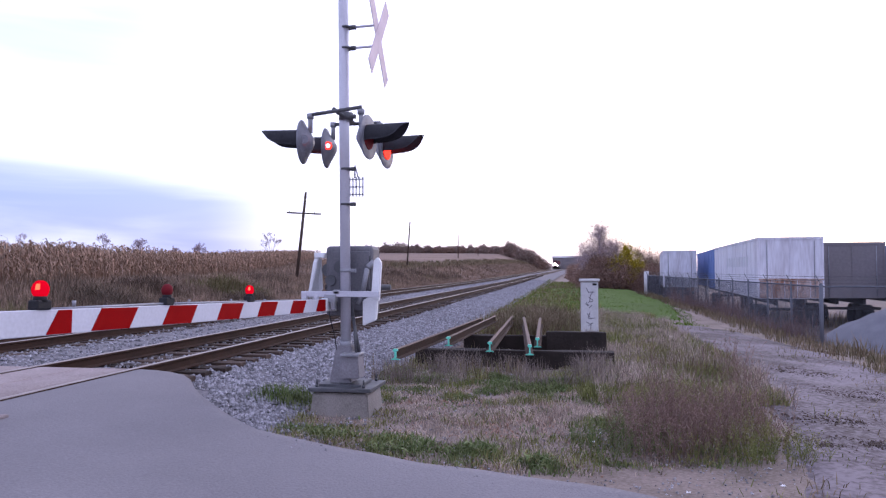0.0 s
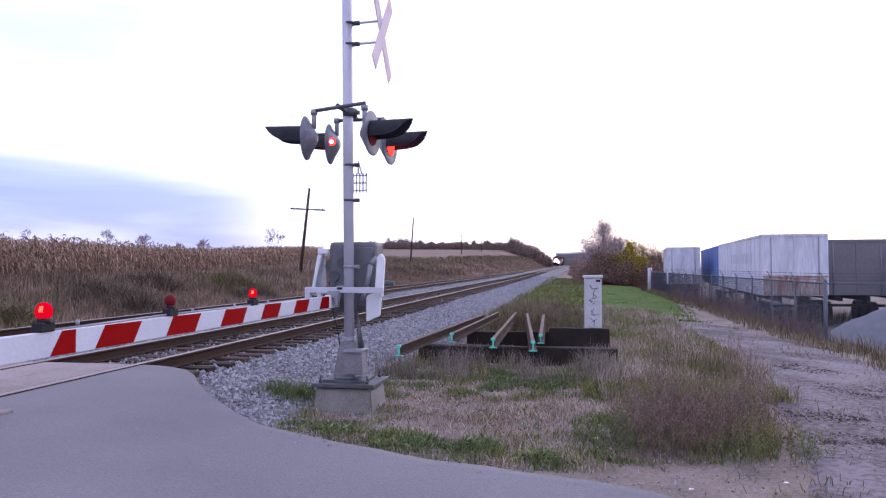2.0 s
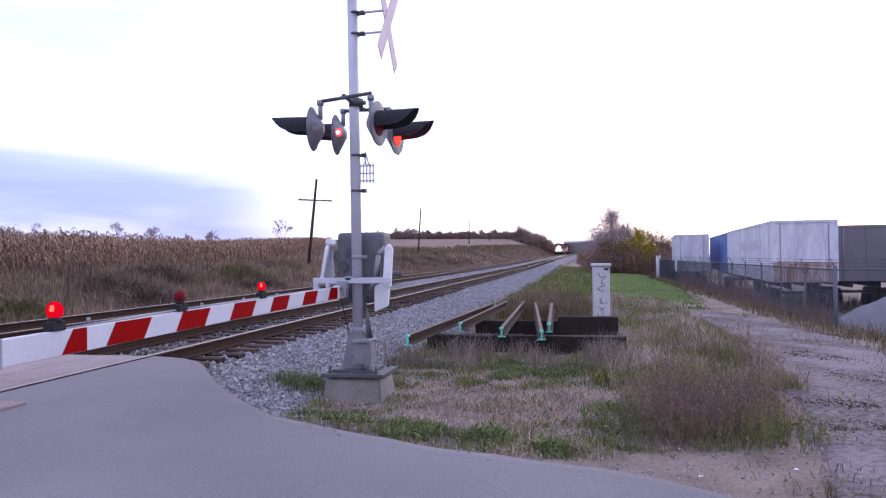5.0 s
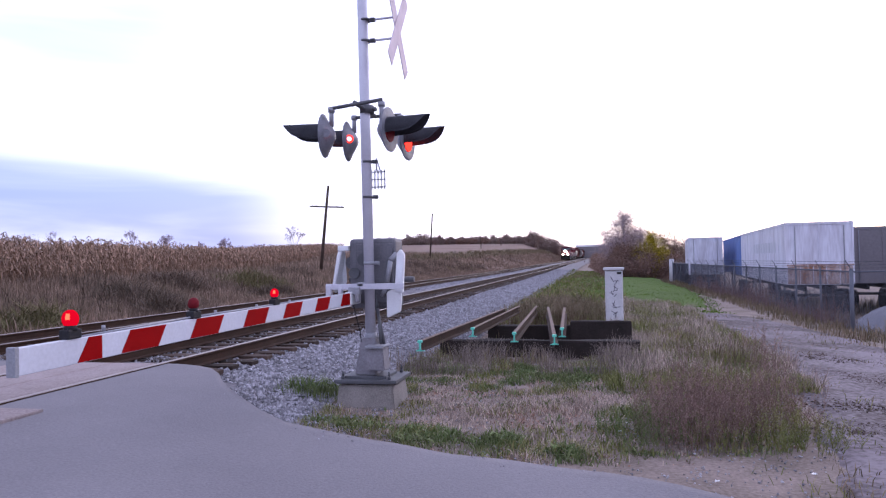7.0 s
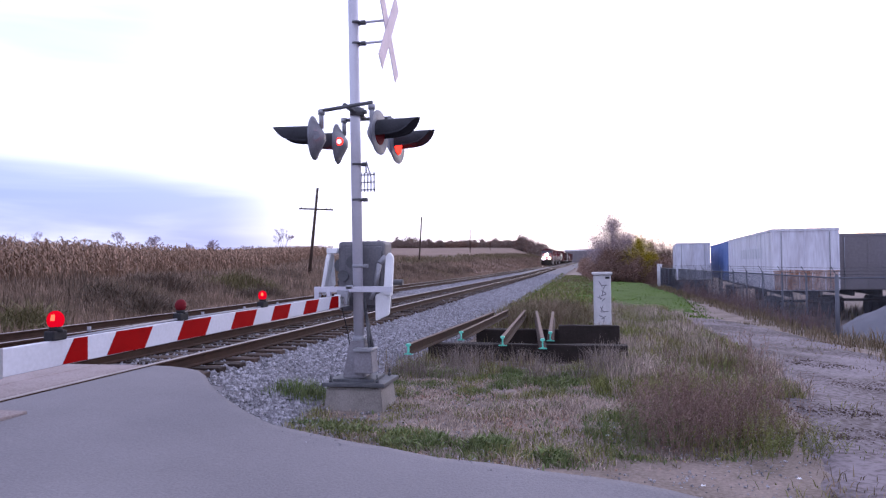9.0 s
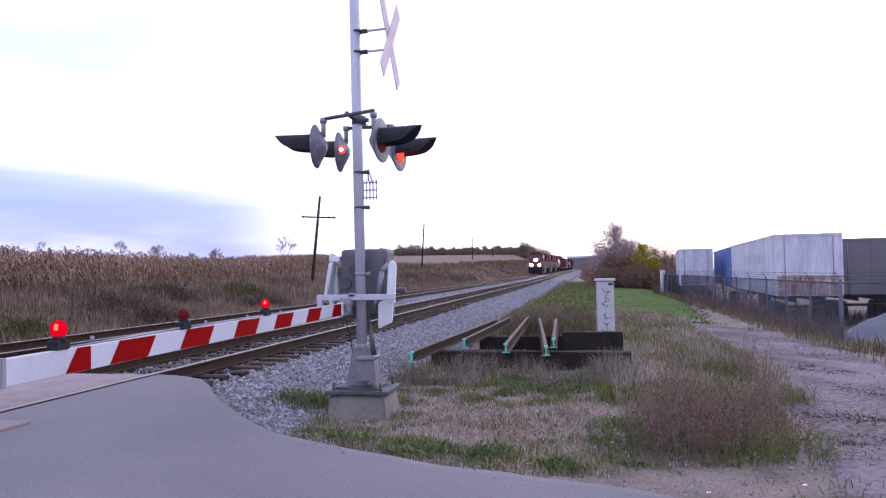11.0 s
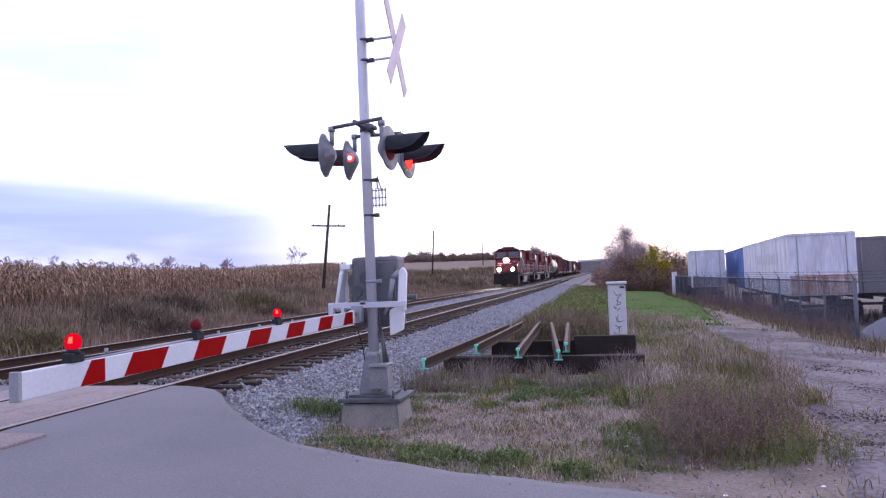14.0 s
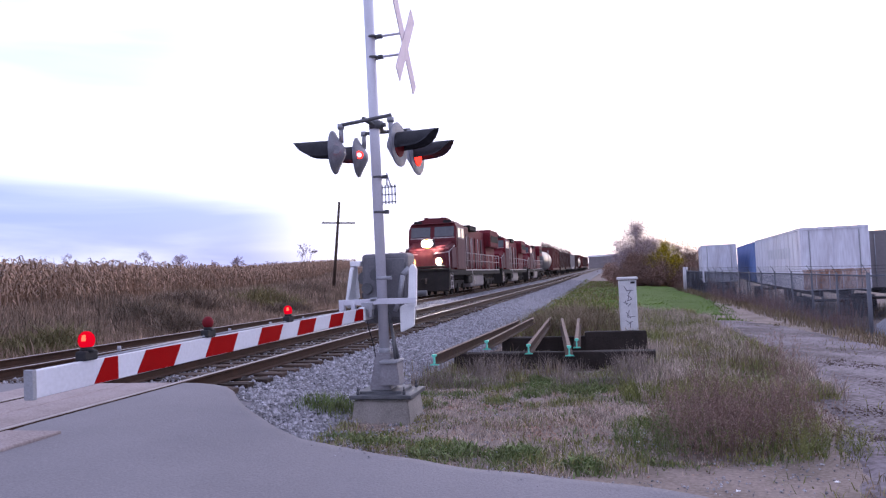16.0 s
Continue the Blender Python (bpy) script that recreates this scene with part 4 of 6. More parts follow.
    if lights:
        tubes("headlight", [((-0.14, 1.10, 3.02), (-0.14, 1.22, 3.02), 0.17), ((0.16, 1.10, 3.02), (0.16, 1.22, 3.02), 0.17)], HEADLIGHT, nose, "lit headlight", 20)
        # added glowing disc behind the headlights, standing in for their halo
        tubes("headlight_rim", [((0.01, 1.14, 3.02), (0.01, 1.30, 3.02), 0.28)], LIGHT_HALO, nose, "glowing orange disc imitating the headlight's halo", 24)
        boxes("headlight_box", [((0.01, 1.45, 3.05), (0.75, 0.5, 0.46))], BLACK, nose, "", 0.05)
        for sx in (-0.84, 0.84):
            tubes("ditch_light", [((sx, 0.52, 1.98), (sx, 0.64, 1.98), 0.15)], HEADLIGHT, g, "lit ditch light", 20)
            # wider glowing disc added as the ditch light's halo
            tubes("ditch_light_rim", [((sx, 0.56, 1.98), (sx, 0.66, 1.98), 0.21)], LIGHT_HALO, g, "glowing orange disc imitating the lamp's halo", 20)
            boxes("ditch_light_box", [((sx, 0.74, 1.95), (0.4, 0.2, 0.42))], BLACK, g, "", 0.03)
    return g


def tank_car():
    g = thing("tank_car", "black tank car of the freight train", "tank car", "train")
    part("tank", lathe_y([(0.9, 0.3), (1.0, 0.9), (1.3, 1.3), (1.8, 1.52), (16.2, 1.52), (16.7, 1.3), (17.0, 0.9), (17.1, 0.3)], cz=2.65), TANK_BLACK, g, "glossy black tank")
    tubes("dome", [((0, 9, 4.1), (0, 9, 4.5), 0.5)], TANK_BLACK, g, seg=20)
    boxes("underframe", [((0, 9, 1.05), (0.9, 17.4, 0.3)), ((0, 1.3, 1.1), (2.6, 1.4, 0.2)), ((0, 16.7, 1.1), (2.6, 1.4, 0.2))], UNDER, g, "", 0.02)
    tubes("ladder", [((1.55, 8.6, 1.2), (1.55, 8.6, 4.2), 0.03), ((1.55, 9.2, 1.2), (1.55, 9.2, 4.2), 0.03)] + [((1.55, 8.6, 1.4 + 0.4 * k), (1.55, 9.2, 1.4 + 0.4 * k), 0.02) for k in range(7)], RAIL_PALE, g, seg=6)
    boxes("placard", [((1.53, 15.0, 2.7), (0.02, 0.8, 0.8))], RAIL_PALE, g, "pale plate")
    truck(g, 2.6, 2)
    truck(g, 15.4, 2)
    return g


def box_car(label, material, hopper=False, h=4.5):
    g = thing("hopper_car" if hopper else "box_car", label, "freight car", "train")
    L = 17.2
    if hopper:
        bm = prism([(0.6, 2.2), (0.4, h), (L - 0.4, h), (L - 0.6, 2.2), (L - 3.5, 1.0), (3.5, 1.0)], -1.5, 1.5)
    else:
        bm = box(bmesh.new(), (0, L / 2, (h + 1.1) / 2), (3.0, L - 0.6, h - 1.1))
    bmesh.ops.bevel(bm, geom=bm.edges[:], offset=0.05, segments=2, affect="EDGES")
    part("body", bm, material, g)
    for sx in (-1, 1):
        for k in range(13):
            boxes("rib", [((sx * 1.53, 0.9 + k * 1.28, (h + 1.4) / 2), (0.06, 0.12, h - 1.5))], material, g)
    boxes("roof_walk", [((0, L / 2, h + 0.06), (0.9, L - 1.4, 0.08))] + [((0, 2.5 + 4 * k, h + 0.1), (1.4, 1.2, 0.14)) for k in range(4)], UNDER, g, "", 0.02)
    boxes("underframe", [((0, L / 2, 0.98), (1.0, L, 0.26))], UNDER, g)
    truck(g, 2.4, 2)
    truck(g, L - 2.4, 2)
    return g


train, back = [], 0.0
for kind in ("lead", "second", "second", "tank", "box", "hopper", "box2", "white", "hopper", "tank", "box", "box2", "hopper", "box"):
    if kind == "lead":
        c, ln = locomotive("dirty red freight locomotive with lit headlights on the rails", True, LOCO_RED), 23.0
    elif kind == "second":
        c, ln = locomotive("dirty red freight locomotive coupled behind the leader", False, LOCO_BRIGHT), 23.0
    elif kind == "tank":
        c, ln = tank_car(), 18.6
    elif kind == "white":
        c, ln = box_car("pale grey covered hopper car with ribbed sides", CAR_PALE, True), 18.0
    elif kind == "hopper":
        c, ln = box_car("brown covered hopper car with ribbed sides", CAR_BROWN, True), 18.0
    elif kind == "box":
        c, ln = box_car("dull red box car with ribbed sides", CAR_RED, False, 4.9), 18.0
    else:
        c, ln = box_car("dark brown box car with ribbed sides", CAR_BROWN, False, 4.5), 18.0
    for ob in c.children_recursive:
        ob.data.transform(Matrix.Diagonal((1.05, 1.03, 1.12, 1)))
    ln *= 1.03
    train.append((c, back, ln))
    back += ln


# ---- yard: trailers, fence, gravel pile ----
def trailer(x, y, rz, ln, h, w, material, label, rust=False, lettered=False):
    """A box trailer: end face at local y = 0, box floor at z = 0."""
    t = thing("trailer", label, "trailer", "trailers in the yard", (x, y, 0.0), rz)
    boxes("body", [((w / 2, ln / 2, h / 2), (w, ln, h))], material, t, bevel=0.03)
    boxes("top_rail", [((w / 2, 0, h - 0.05), (w + 0.04, 0.08, 0.12)), ((0, ln / 2, h - 0.05), (0.06, ln, 0.12)), ((w, ln / 2, h - 0.05), (0.06, ln, 0.12))], material, t, bevel=0.01)
    for k in range(int(ln / 1.2)):
        boxes("side_post", [((-0.006, 0.7 + k * 1.2, h / 2), (0.012, 0.05, h - 0.25))], material, t)
    for dx in (0.02, w / 2, w - 0.02):
        boxes("end_post", [((dx, -0.02, h / 2), (0.08, 0.03, h - 0.1))], material, t, bevel=0.008)
    for dx in (0.35, w - 0.35):
        tubes("lock_rod", [((dx, -0.04, 0.1), (dx, -0.04, h - 0.15), 0.02)], GALV, t, seg=8)
    if rust:
        for k in range(5):
            boxes("rust_panel", [((0.28 + 0.51 * k, -0.028, 0.42), (0.47, 0.02, 0.76))], RUST_PANEL, t, "rusty lower panel", 0.006)
        boxes("rust_rail", [((w / 2, -0.03, 0.85), (w, 0.05, 0.07))], RUST_PANEL, t, "rusty rail")
    if lettered:
        for k in range(9):
            boxes("faded_mark", [((-0.006, 3.0 + k * 0.85, 1.67), (0.012, 0.55, 0.5))], FADED, t, "faded lettering bars")
    boxes("chassis", [((0.75, ln / 2, -0.14), (0.12, ln - 0.6, 0.28)), ((w - 0.75, ln / 2, -0.14), (0.12, ln - 0.6, 0.28)), ((w / 2, 0.2, -0.45), (w - 0.3, 0.12, 0.12))], UNDER, t, "dark steel chassis", 0.01)
    for yy in (1.6, 2.9):
        for dx in (0.35, w - 0.35):
            tubes("wheel", [((dx - 0.25, yy, -0.84), (dx + 0.25, yy, -0.84), 0.5)], BLACK, t, "black tyre", 22)
    for dx in (0.5, w - 0.5):
        boxes("landing_leg", [((dx, ln - 2.5, -0.68), (0.12, 0.12, 1.4))], GALV, t)
    return t


trailer(8.30, 33.0, -4.7, 16.1, 2.69, 2.6, TRAILER_WHITE, "dirty white box trailer with a rusty lower end", True, True)
trailer(9.75, 49.8, -6.0, 16.1, 2.67, 2.6, TRAILER_BLUE, "faded blue box trailer behind the fence")
trailer(7.0, 54.0, -6.0, 12.0, 2.69, 2.3, TRAILER_WHITE, "white box trailer at the far end of the yard")
trailer(11.15, 34.0, -4.0, 14.0, 2.47, 2.6, TRAILER_GREY, "dull grey box trailer in the fenced yard")
trailer(14.0, 30.0, -4.0, 14.0, 2.32, 2.6, TRAILER_BLUE, "blue box trailer in the fenced yard")

FX, FYC = 7.1, 21.6                # fence line and the y of its corner
fence = thing("fence", "grey chain-link fence with steel posts and barbed wire", "fence")
FY = [FYC + 2.72 * k for k in range(17)]
FXS = [FX + 2.7 * k for k in range(1, 4)]
FTOP = 0.80


def fence_post(x, y, r, top):
    bm = tube(bmesh.new(), (x, y, ground_z(x, y) - 0.2), (x, y, top), r, seg=10)
    tube(bm, (x, y, top), (x, y, top + 0.03), r * 1.15, r * 0.4, seg=10)
    tube(bm, (x, y, top), (x - 0.16, y - 0.06, top + 0.26), 0.012, seg=5)
    part("post", bm, FENCE, fence)


for k, y in enumerate(FY):
    fence_post(FX, y, 0.055 if k in (0, 16) else 0.032, FTOP + 0.06)
for x in FXS:
    fence_post(x, FYC, 0.032, FTOP + 0.06)
tubes("end_post", [((FX - 0.05, FY[-1] + 0.6, -1.2), (FX - 0.05, FY[-1] + 0.6, 1.15), 0.22, 0.20)], CASE_WHITE, fence, "stout pale end post", 16)
tubes("top_rail", [((FX, FYC, FTOP), (FX, FY[-1], FTOP), 0.024)], FENCE, fence, seg=8)
tubes("top_rail", [((FX, FYC, FTOP), (FXS[-1], FYC, FTOP), 0.024)], FENCE, fence, seg=8)
for z in (0.10, 0.19, 0.28):
    tubes("barbed_wire", [((FX - z * 0.55, FYC, FTOP + z), (FX - z * 0.55, FY[-1], FTOP + z), 0.006)], GALV_DARK, fence, seg=4)
    tubes("barbed_wire", [((FX - z * 0.55, FYC - z * 0.2, FTOP + z), (FXS[-1], FYC - z * 0.2, FTOP + z), 0.006)], GALV_DARK, fence, seg=4)


def wire_mesh(along, far, across=False):
    """Crossed diagonal wires as thin three-sided bars, from the corner along one side."""
    verts, faces = [], []
    z0, z1, pitch, r = -1.0, FTOP, 0.075, 0.003
    ln = z1 - z0
    y = along - ln
    while y < far:
        for sgn in (1, -1):
            ends = []
            u, v = (y, y + ln) if sgn > 0 else (y + ln, y)
            for p, z in ((u, z0), (v, z1)):
                c = min(max(p, along), far)
                if u != v:
                    z = z0 + (c - u) / (v - u) * ln
                ends.append(Vector((c, FYC + 0.004 * sgn, z)) if across else Vector((FX + 0.004 * sgn, c, z)))
            i = len(verts)
            for p in ends:
                verts += [p + Vector((0, r, 0)), p + Vector((r, -r, 0)), p + Vector((-r, -r, 0))]
            faces += [(i, i + 1, i + 4, i + 3), (i + 1, i + 2, i + 5, i + 4), (i + 2, i, i + 3, i + 5)]
        y += pitch
    me = bpy.data.meshes.new("chain_link")
    me.from_pydata(verts, [], faces)
    me.materials.append(FENCE)
    ob = new("chain_link", me)
    ob.parent = fence
    return ob


wire_mesh(FYC, FY[-1])
wire_mesh(FX, FXS[-1], True)


def heap(name, x, y, z, rx, ry, h, material, label, category):
    bm = bmesh.new()
    n, m = 40, 14
    rows = []
    for j in range(m + 1):
        f = j / m
        rows.append([bm.verts.new((rx * (1 - f) * math.cos(2 * math.pi * k / n), ry * (1 - f) * math.sin(2 * math.pi * k / n), h * f ** 0.9)) for k in range(n)])
    for a, b in zip(rows, rows[1:]):
        for k in range(n):
            bm.faces.new((a[k], a[(k + 1) % n], b[(k + 1) % n], b[k])).smooth = True
    for v in bm.verts:
        p = v.co * 1.3
        v.co += Vector((noise.noise(p), noise.noise(p + Vector((5, 0, 0))), noise.noise(p + Vector((0, 7, 0))))) * 0.14
    ob = part(name, bm, material)
    ob.location = (x, y, z)
    return tagged(ob, label, category)


heap("gravel_mound", 12.9, 26.6, -1.4, 4.4, 3.4, 2.3, PILE, "dark grey gravel pile behind the fence", "gravel mound")
heap("gravel_mound", 18.5, 27.5, -1.4, 3.6, 4.0, 2.6, PILE, "low grey gravel pile in the yard", "gravel mound")

# ---- gravel drive and lawn ----
drive_pts = [(4.0, 1.5, 3.6), (5.3, 1.7, 4.6), (7.0, 2.05, 5.6), (9.0, 2.5, 6.2), (12.0, 2.75, 6.2), (16.0, 3.0, 6.0), (20.0, 3.0, 5.7), (23.0, 3.0, 5.2), (24.6, 3.2, 4.5)]


def drive_x(y, k):
    return lerp(y, [(p[0], p[k]) for p in drive_pts])


drive = grid_sheet("drive", [i / 24 for i in range(25)], steps(3.0, 24.6, 0.2), lambda x, y: 0, DRIVE, "pale worn gravel and asphalt drive")
for v in drive.data.vertices:
    f, y = v.co.x, v.co.y
    a, b = drive_x(y, 1), drive_x(y, 2)
    wob = 0.22 * noise.noise((y * 1.1, f * 3, 9)) + 0.1 * noise.noise((y * 4, f * 3, 2))
    x = a + (b - a) * f + wob * (abs(f - 0.5) * 2) ** 2
    edge = 0.05 if f in (0.0, 1.0) else 0.0
    v.co = (x, y, max(rough_z(x, y), ground_z(x, y)) + 0.012 - edge + 0.015 * noise.noise((x * 2, y * 2, 4)))

lawn = grid_sheet("lawn", steps(0, 1, 0.05), steps(27.0, 74, 0.8), lambda x, y: 0, LAWN, "green mown grass field by the fence")
for v in lawn.data.vertices:
    f, y = v.co.x, v.co.y
    a = 0.35 - 0.05 * (y - 26) + 0.25 * noise.noise((y * 0.6, 1, 3))
    x = a + (lerp(y, [(27, 4.2), (36, 5.3), (50, 6.3), (74, 6.6)]) + 0.25 * noise.noise((y * 0.8, 4, 1)) - a) * f
    y += (0.9 * noise.noise((x * 0.7, 2, 5)) + 0.4 * noise.noise((x * 2.5, 2, 8))) * max(0.0, 1 - (y - 27) / 3)
    v.co = (x, y, rough_z(x, y) + (0.02 if 0 < f < 1 and v.co.y > 27.1 else -0.06))


# ---- scattered growth: single blades in joined sheets ----
def blades(name, spots, material, label, category, width=0.012, bend_k=0.35):
    """spots: rows of x, y, z, height. Each spot gives one bent tapered blade of two faces."""
    s = np.array(spots, float)
    n = len(s)
    rng = np.random.default_rng(len(name) * 7 + n)
    a = rng.uniform(0, 2 * np.pi, n)
    lean = rng.uniform(0.1, 1.0, n) * bend_k
    w = width * rng.uniform(0.6, 1.4, n)
    dx, dy = np.cos(a), np.sin(a)
    b = rng.uniform(0, 2 * np.pi, n)
    ux, uy = np.cos(b) * w, np.sin(b) * w
    base, h = s[:, :3], s[:, 3]
    z0 = np.zeros(n)
    mid = base + np.stack([dx * lean * h * 0.35, dy * lean * h * 0.35, h * 0.6], 1)
    tip = base + np.stack([dx * lean * h, dy * lean * h, h * (1 - 0.2 * lean)], 1)
    u = np.stack([ux, uy, z0], 1)
    verts = np.stack([base - u, base + u, mid + u * 0.7, mid - u * 0.7, tip], 1).reshape(-1, 3)
    i = np.arange(n)[:, None] * 5
    quads = (i + np.array([[0, 1, 2, 3]])).tolist()
    tris = (i + np.array([[3, 2, 4]])).tolist()
    me = bpy.data.meshes.new(name)
    me.from_pydata(verts.tolist(), [], quads + tris)
    me.materials.append(material)
    ob = new(name, me)
    return tagged(ob, label, category, kind="stuff")


def clump(x, y, s=1.0, o=0.0):
    return 0.5 + 0.5 * noise.noise((x * s + o, y * s - o, o))


def scatter(n, x0, x1, y0, y1, keep, h0, h1, zf=rough_z):
    out = []
    for _ in range(n):
        x, y = random.uniform(x0, x1), random.uniform(y0, y1)
        k = keep(x, y)
        if random.random() < k:
            out.append((x, y, zf(x, y) - 0.03, random.uniform(h0, h1) * (0.6 + 0.4 * k) * (0.45 + 1.1 * clump(x, y, 0.7, 11))))
    return out


def verge(x, y):
    """1 on the rough patch between road, ballast, timbers and drive."""
    if y < road_edge(x) + 0.10 or x < -3.55 + 0.02 * y:
        return 0.0
    if y < 24.6 and x > drive_x(max(y, 4.0), 1) - 0.15:
        return 0.0
    low = lerp(x, [(-1.5, 5.0), (-0.3, 6.2), (0.5, 6.8), (3, 7.2)]) + 0.5 * noise.noise((x * 1.8, y * 1.8, 7))
    return smooth(y, low - 0.2, low + 0.3)          # bare trodden dirt by the drive's mouth


def smooth(v, a, b):
    t = max(0.0, min(1.0, (v - a) / (b - a)))
    return t * t * (3 - 2 * t)


def straw_mask(x, y):
    """bare straw patches in the middle of the verge"""
    return min(1.0, math.exp(-(((x + 1.25) / 0.85) ** 2 + ((y - 8.75) / 0.55) ** 2)) + 0.8 * math.exp(-(((x - 0.05) / 0.7) ** 2 + ((y - 9.2) / 0.45) ** 2)))


def green_mask(x, y):
    """weedy bands before the timbers and along the road, patchy elsewhere"""
    one = math.exp(-((y - 11.5 - 0.12 * (x + 1.3)) / 1.35) ** 2) * smooth(x, -3.5, -2.9)
    two = math.exp(-((y - road_edge(x) - 1.15) / 0.5) ** 2) * smooth(x, -3.7, -3.0)
    m = max(one, 0.95 * two, 0.4 * smooth(x, 0.1, 0.9)) * smooth(clump(x, y, 1.5, 3.1), 0.40, 0.62)
    m = m * (1 - 0.9 * straw_mask(x, y)) + 0.15 * smooth(clump(x, y, 1.9, 8.4), 0.5, 0.7)
    return min(1.0, m) * smooth(y, road_edge(x) + 0.35 + 0.5 * clump(x, 0, 1.7, 2), road_edge(x) + 0.95 + 0.3 * clump(x, 0, 1.7, 2))


def green_keep(x, y):
    spots = math.exp(-(((x + 3.5) / 0.7) ** 2 + ((y - 9.4) / 0.45) ** 2))
    return verge(x, y) * min(1.0, green_mask(x, y) + spots)


def leafy_keep(x, y):
    return verge(x, y) * green_mask(x, y) * smooth(clump(x, y, 2.6, 6.2), 0.4, 0.62)


def dry_keep(x, y):
    k = smooth(clump(x, y, 1.3, 7.7), 0.3, 0.7)
    return verge(x, y) * min(1.0, 0.9 * straw_mask(x, y) + (0.16 + 0.55 * k) * (1 - 0.6 * green_mask(x, y)))


blades("green_grass", scatter(170000, -4.2, 3.0, 5.4, 15.0, green_keep, 0.03, 0.13), GRASS_GREEN, "low green grass and weeds on the verge", "grass", 0.005, 1.0)
blades("leafy_weeds", scatter(90000, -3.6, 2.8, 5.6, 14.0, leafy_keep, 0.05, 0.15), GRASS_GREEN, "broad-leaved green weeds on the verge", "weeds", 0.013, 1.4)
blades("olive_grass", scatter(46000, -3.6, 3.0, 5.6, 15.0, lambda x, y: verge(x, y) * smooth(clump(x, y, 1.7, 16.2), 0.42, 0.65) * (1 - 0.7 * straw_mask(x, y)) * smooth(y, road_edge(x) + 0.5, road_edge(x) + 1.1), 0.04, 0.15), GRASS_OLIVE, "olive grass on the verge", "grass", 0.006, 1.1)
blades("dry_grass", scatter(150000, -3.6, 3.0, 5.4, 24.0, dry_keep, 0.03, 0.13), GRASS_DRY, "short dead grass on the verge", "grass", 0.0042, 1.3)


def litter_keep(x, y):
    return verge(x, y) * smooth(clump(x, y, 1.7, 1.1), 0.3, 0.7)


blades("straw", scatter(42000, -4.0, 3.0, 5.3, 14, lambda x, y: verge(x, y) * smooth(clump(x, y, 2.1, 5.1), 0.3, 0.7), 0.02, 0.09), GRASS_DRY, "trampled straw on the verge", "grass", 0.0035, 1.8)
blades("dead_leaves", scatter(46000, -4.0, 3.4, 5.0, 13, litter_keep, 0.02, 0.05), LEAF_LITTER, "fallen leaves and straw on the dirt", "litter", 0.010, 1.6)


def mound_keep(x, y):
    """tall brown weeds round the timbers and towards the embankment"""
    a = math.exp(-(((x + 0.9) / 1.3) ** 2 + ((y - 22) / 2.6) ** 2))
    b = math.exp(-(((x + 2.6) / 1.0) ** 2 + ((y - 12.6) / 0.7) ** 2)) * 0.6
    c = math.exp(-(((x + 1.2) / 0.7) ** 2 + ((y - 12.4) / 0.5) ** 2)) * 0.9
    d = math.exp(-(((x - 1.9) / 0.8) ** 2 + ((y - 13.5) / 3.5) ** 2)) * 0.8
    e = math.exp(-(((x + 1.9) / 0.8) ** 2 + ((y - 28) / 6) ** 2)) * 0.5
    return min(1.0, (a + b + c + d + e) * smooth(clump(x, y, 1.6, 2.2), 0.25, 0.6))


blades("tall_weeds", scatter(42000, -4.0, 3.2, 11.4, 44, mound_keep, 0.25, 0.62), WEED_BROWN, "tall brown and olive weeds by the timbers", "weeds", 0.006, 0.6)
blades("verge_weeds", scatter(60000, 0.2, 3.2, 10, 29, lambda x, y: smooth(clump(x, y, 0.8, 14), 0.3, 0.6) if x < drive_x(y, 1) + 0.3 else 0.0, 0.08, 0.30), GRASS_OLIVE, "olive green growth along the drive", "grass", 0.007, 0.9)
blades("verge_straw", scatter(26000, 0.4, 3.2, 10, 29, lambda x, y: smooth(clump(x, y, 1.1, 21), 0.35, 0.65) if x < drive_x(y, 1) + 0.4 else 0.0, 0.15, 0.45), GRASS_DRY, "tall straw along the drive", "grass", 0.005, 0.8)
blades("grey_weeds", scatter(6500, -3.2, 1.0, 11.2, 13.2, lambda x, y: smooth(clump(x, y, 1.2, 31), 0.45, 0.62), 0.2, 0.5), GREY_WEED, "greyish dead weeds before the timbers", "weeds", 0.0032, 0.9)
blades("green_weeds", scatter(22000, -3.6, 3.2, 11.0, 40, mound_keep, 0.15, 0.40), GRASS_OLIVE, "olive green weeds among the dead ones", "weeds", 0.007, 0.8)


# tuft beside the footing
blades("green_grass", scatter(3500, -4.3, -2.9, 8.75, 9.9, lambda x, y: math.exp(-(((x + 3.75) / 0.45) ** 2 + ((y - 9.3) / 0.28) ** 2)), 0.10, 0.30, lambda x, y: max(rough_z(x, y), ballast_z(x, y) if x < -3.3 else -9)), GRASS_GREEN, "green grass tuft beside the footing", "grass", 0.0055, 0.9)


def knoll(x, y):
    return math.exp(-(((x + 0.95) / 1.0) ** 2 + ((y - 22.2) / 2.4) ** 2))


blades("knoll_weeds", scatter(26000, -3.2, 1.2, 17.5, 28, lambda x, y: min(1.0, 1.6 * knoll(x, y)) * smooth(clump(x, y, 1.4, 2.9), 0.2, 0.5), 0.5, 1.0), WEED_BROWN, "brown weeds heaped beyond the timbers", "weeds", 0.008, 0.9)
blades("knoll_weeds", scatter(18000, -3.2, 1.2, 17.5, 28, lambda x, y: knoll(x, y) * smooth(clump(x, y, 1.1, 19), 0.45, 0.65), 0.35, 0.8), GRASS_OLIVE, "olive weeds heaped beyond the timbers", "weeds", 0.008, 0.9)


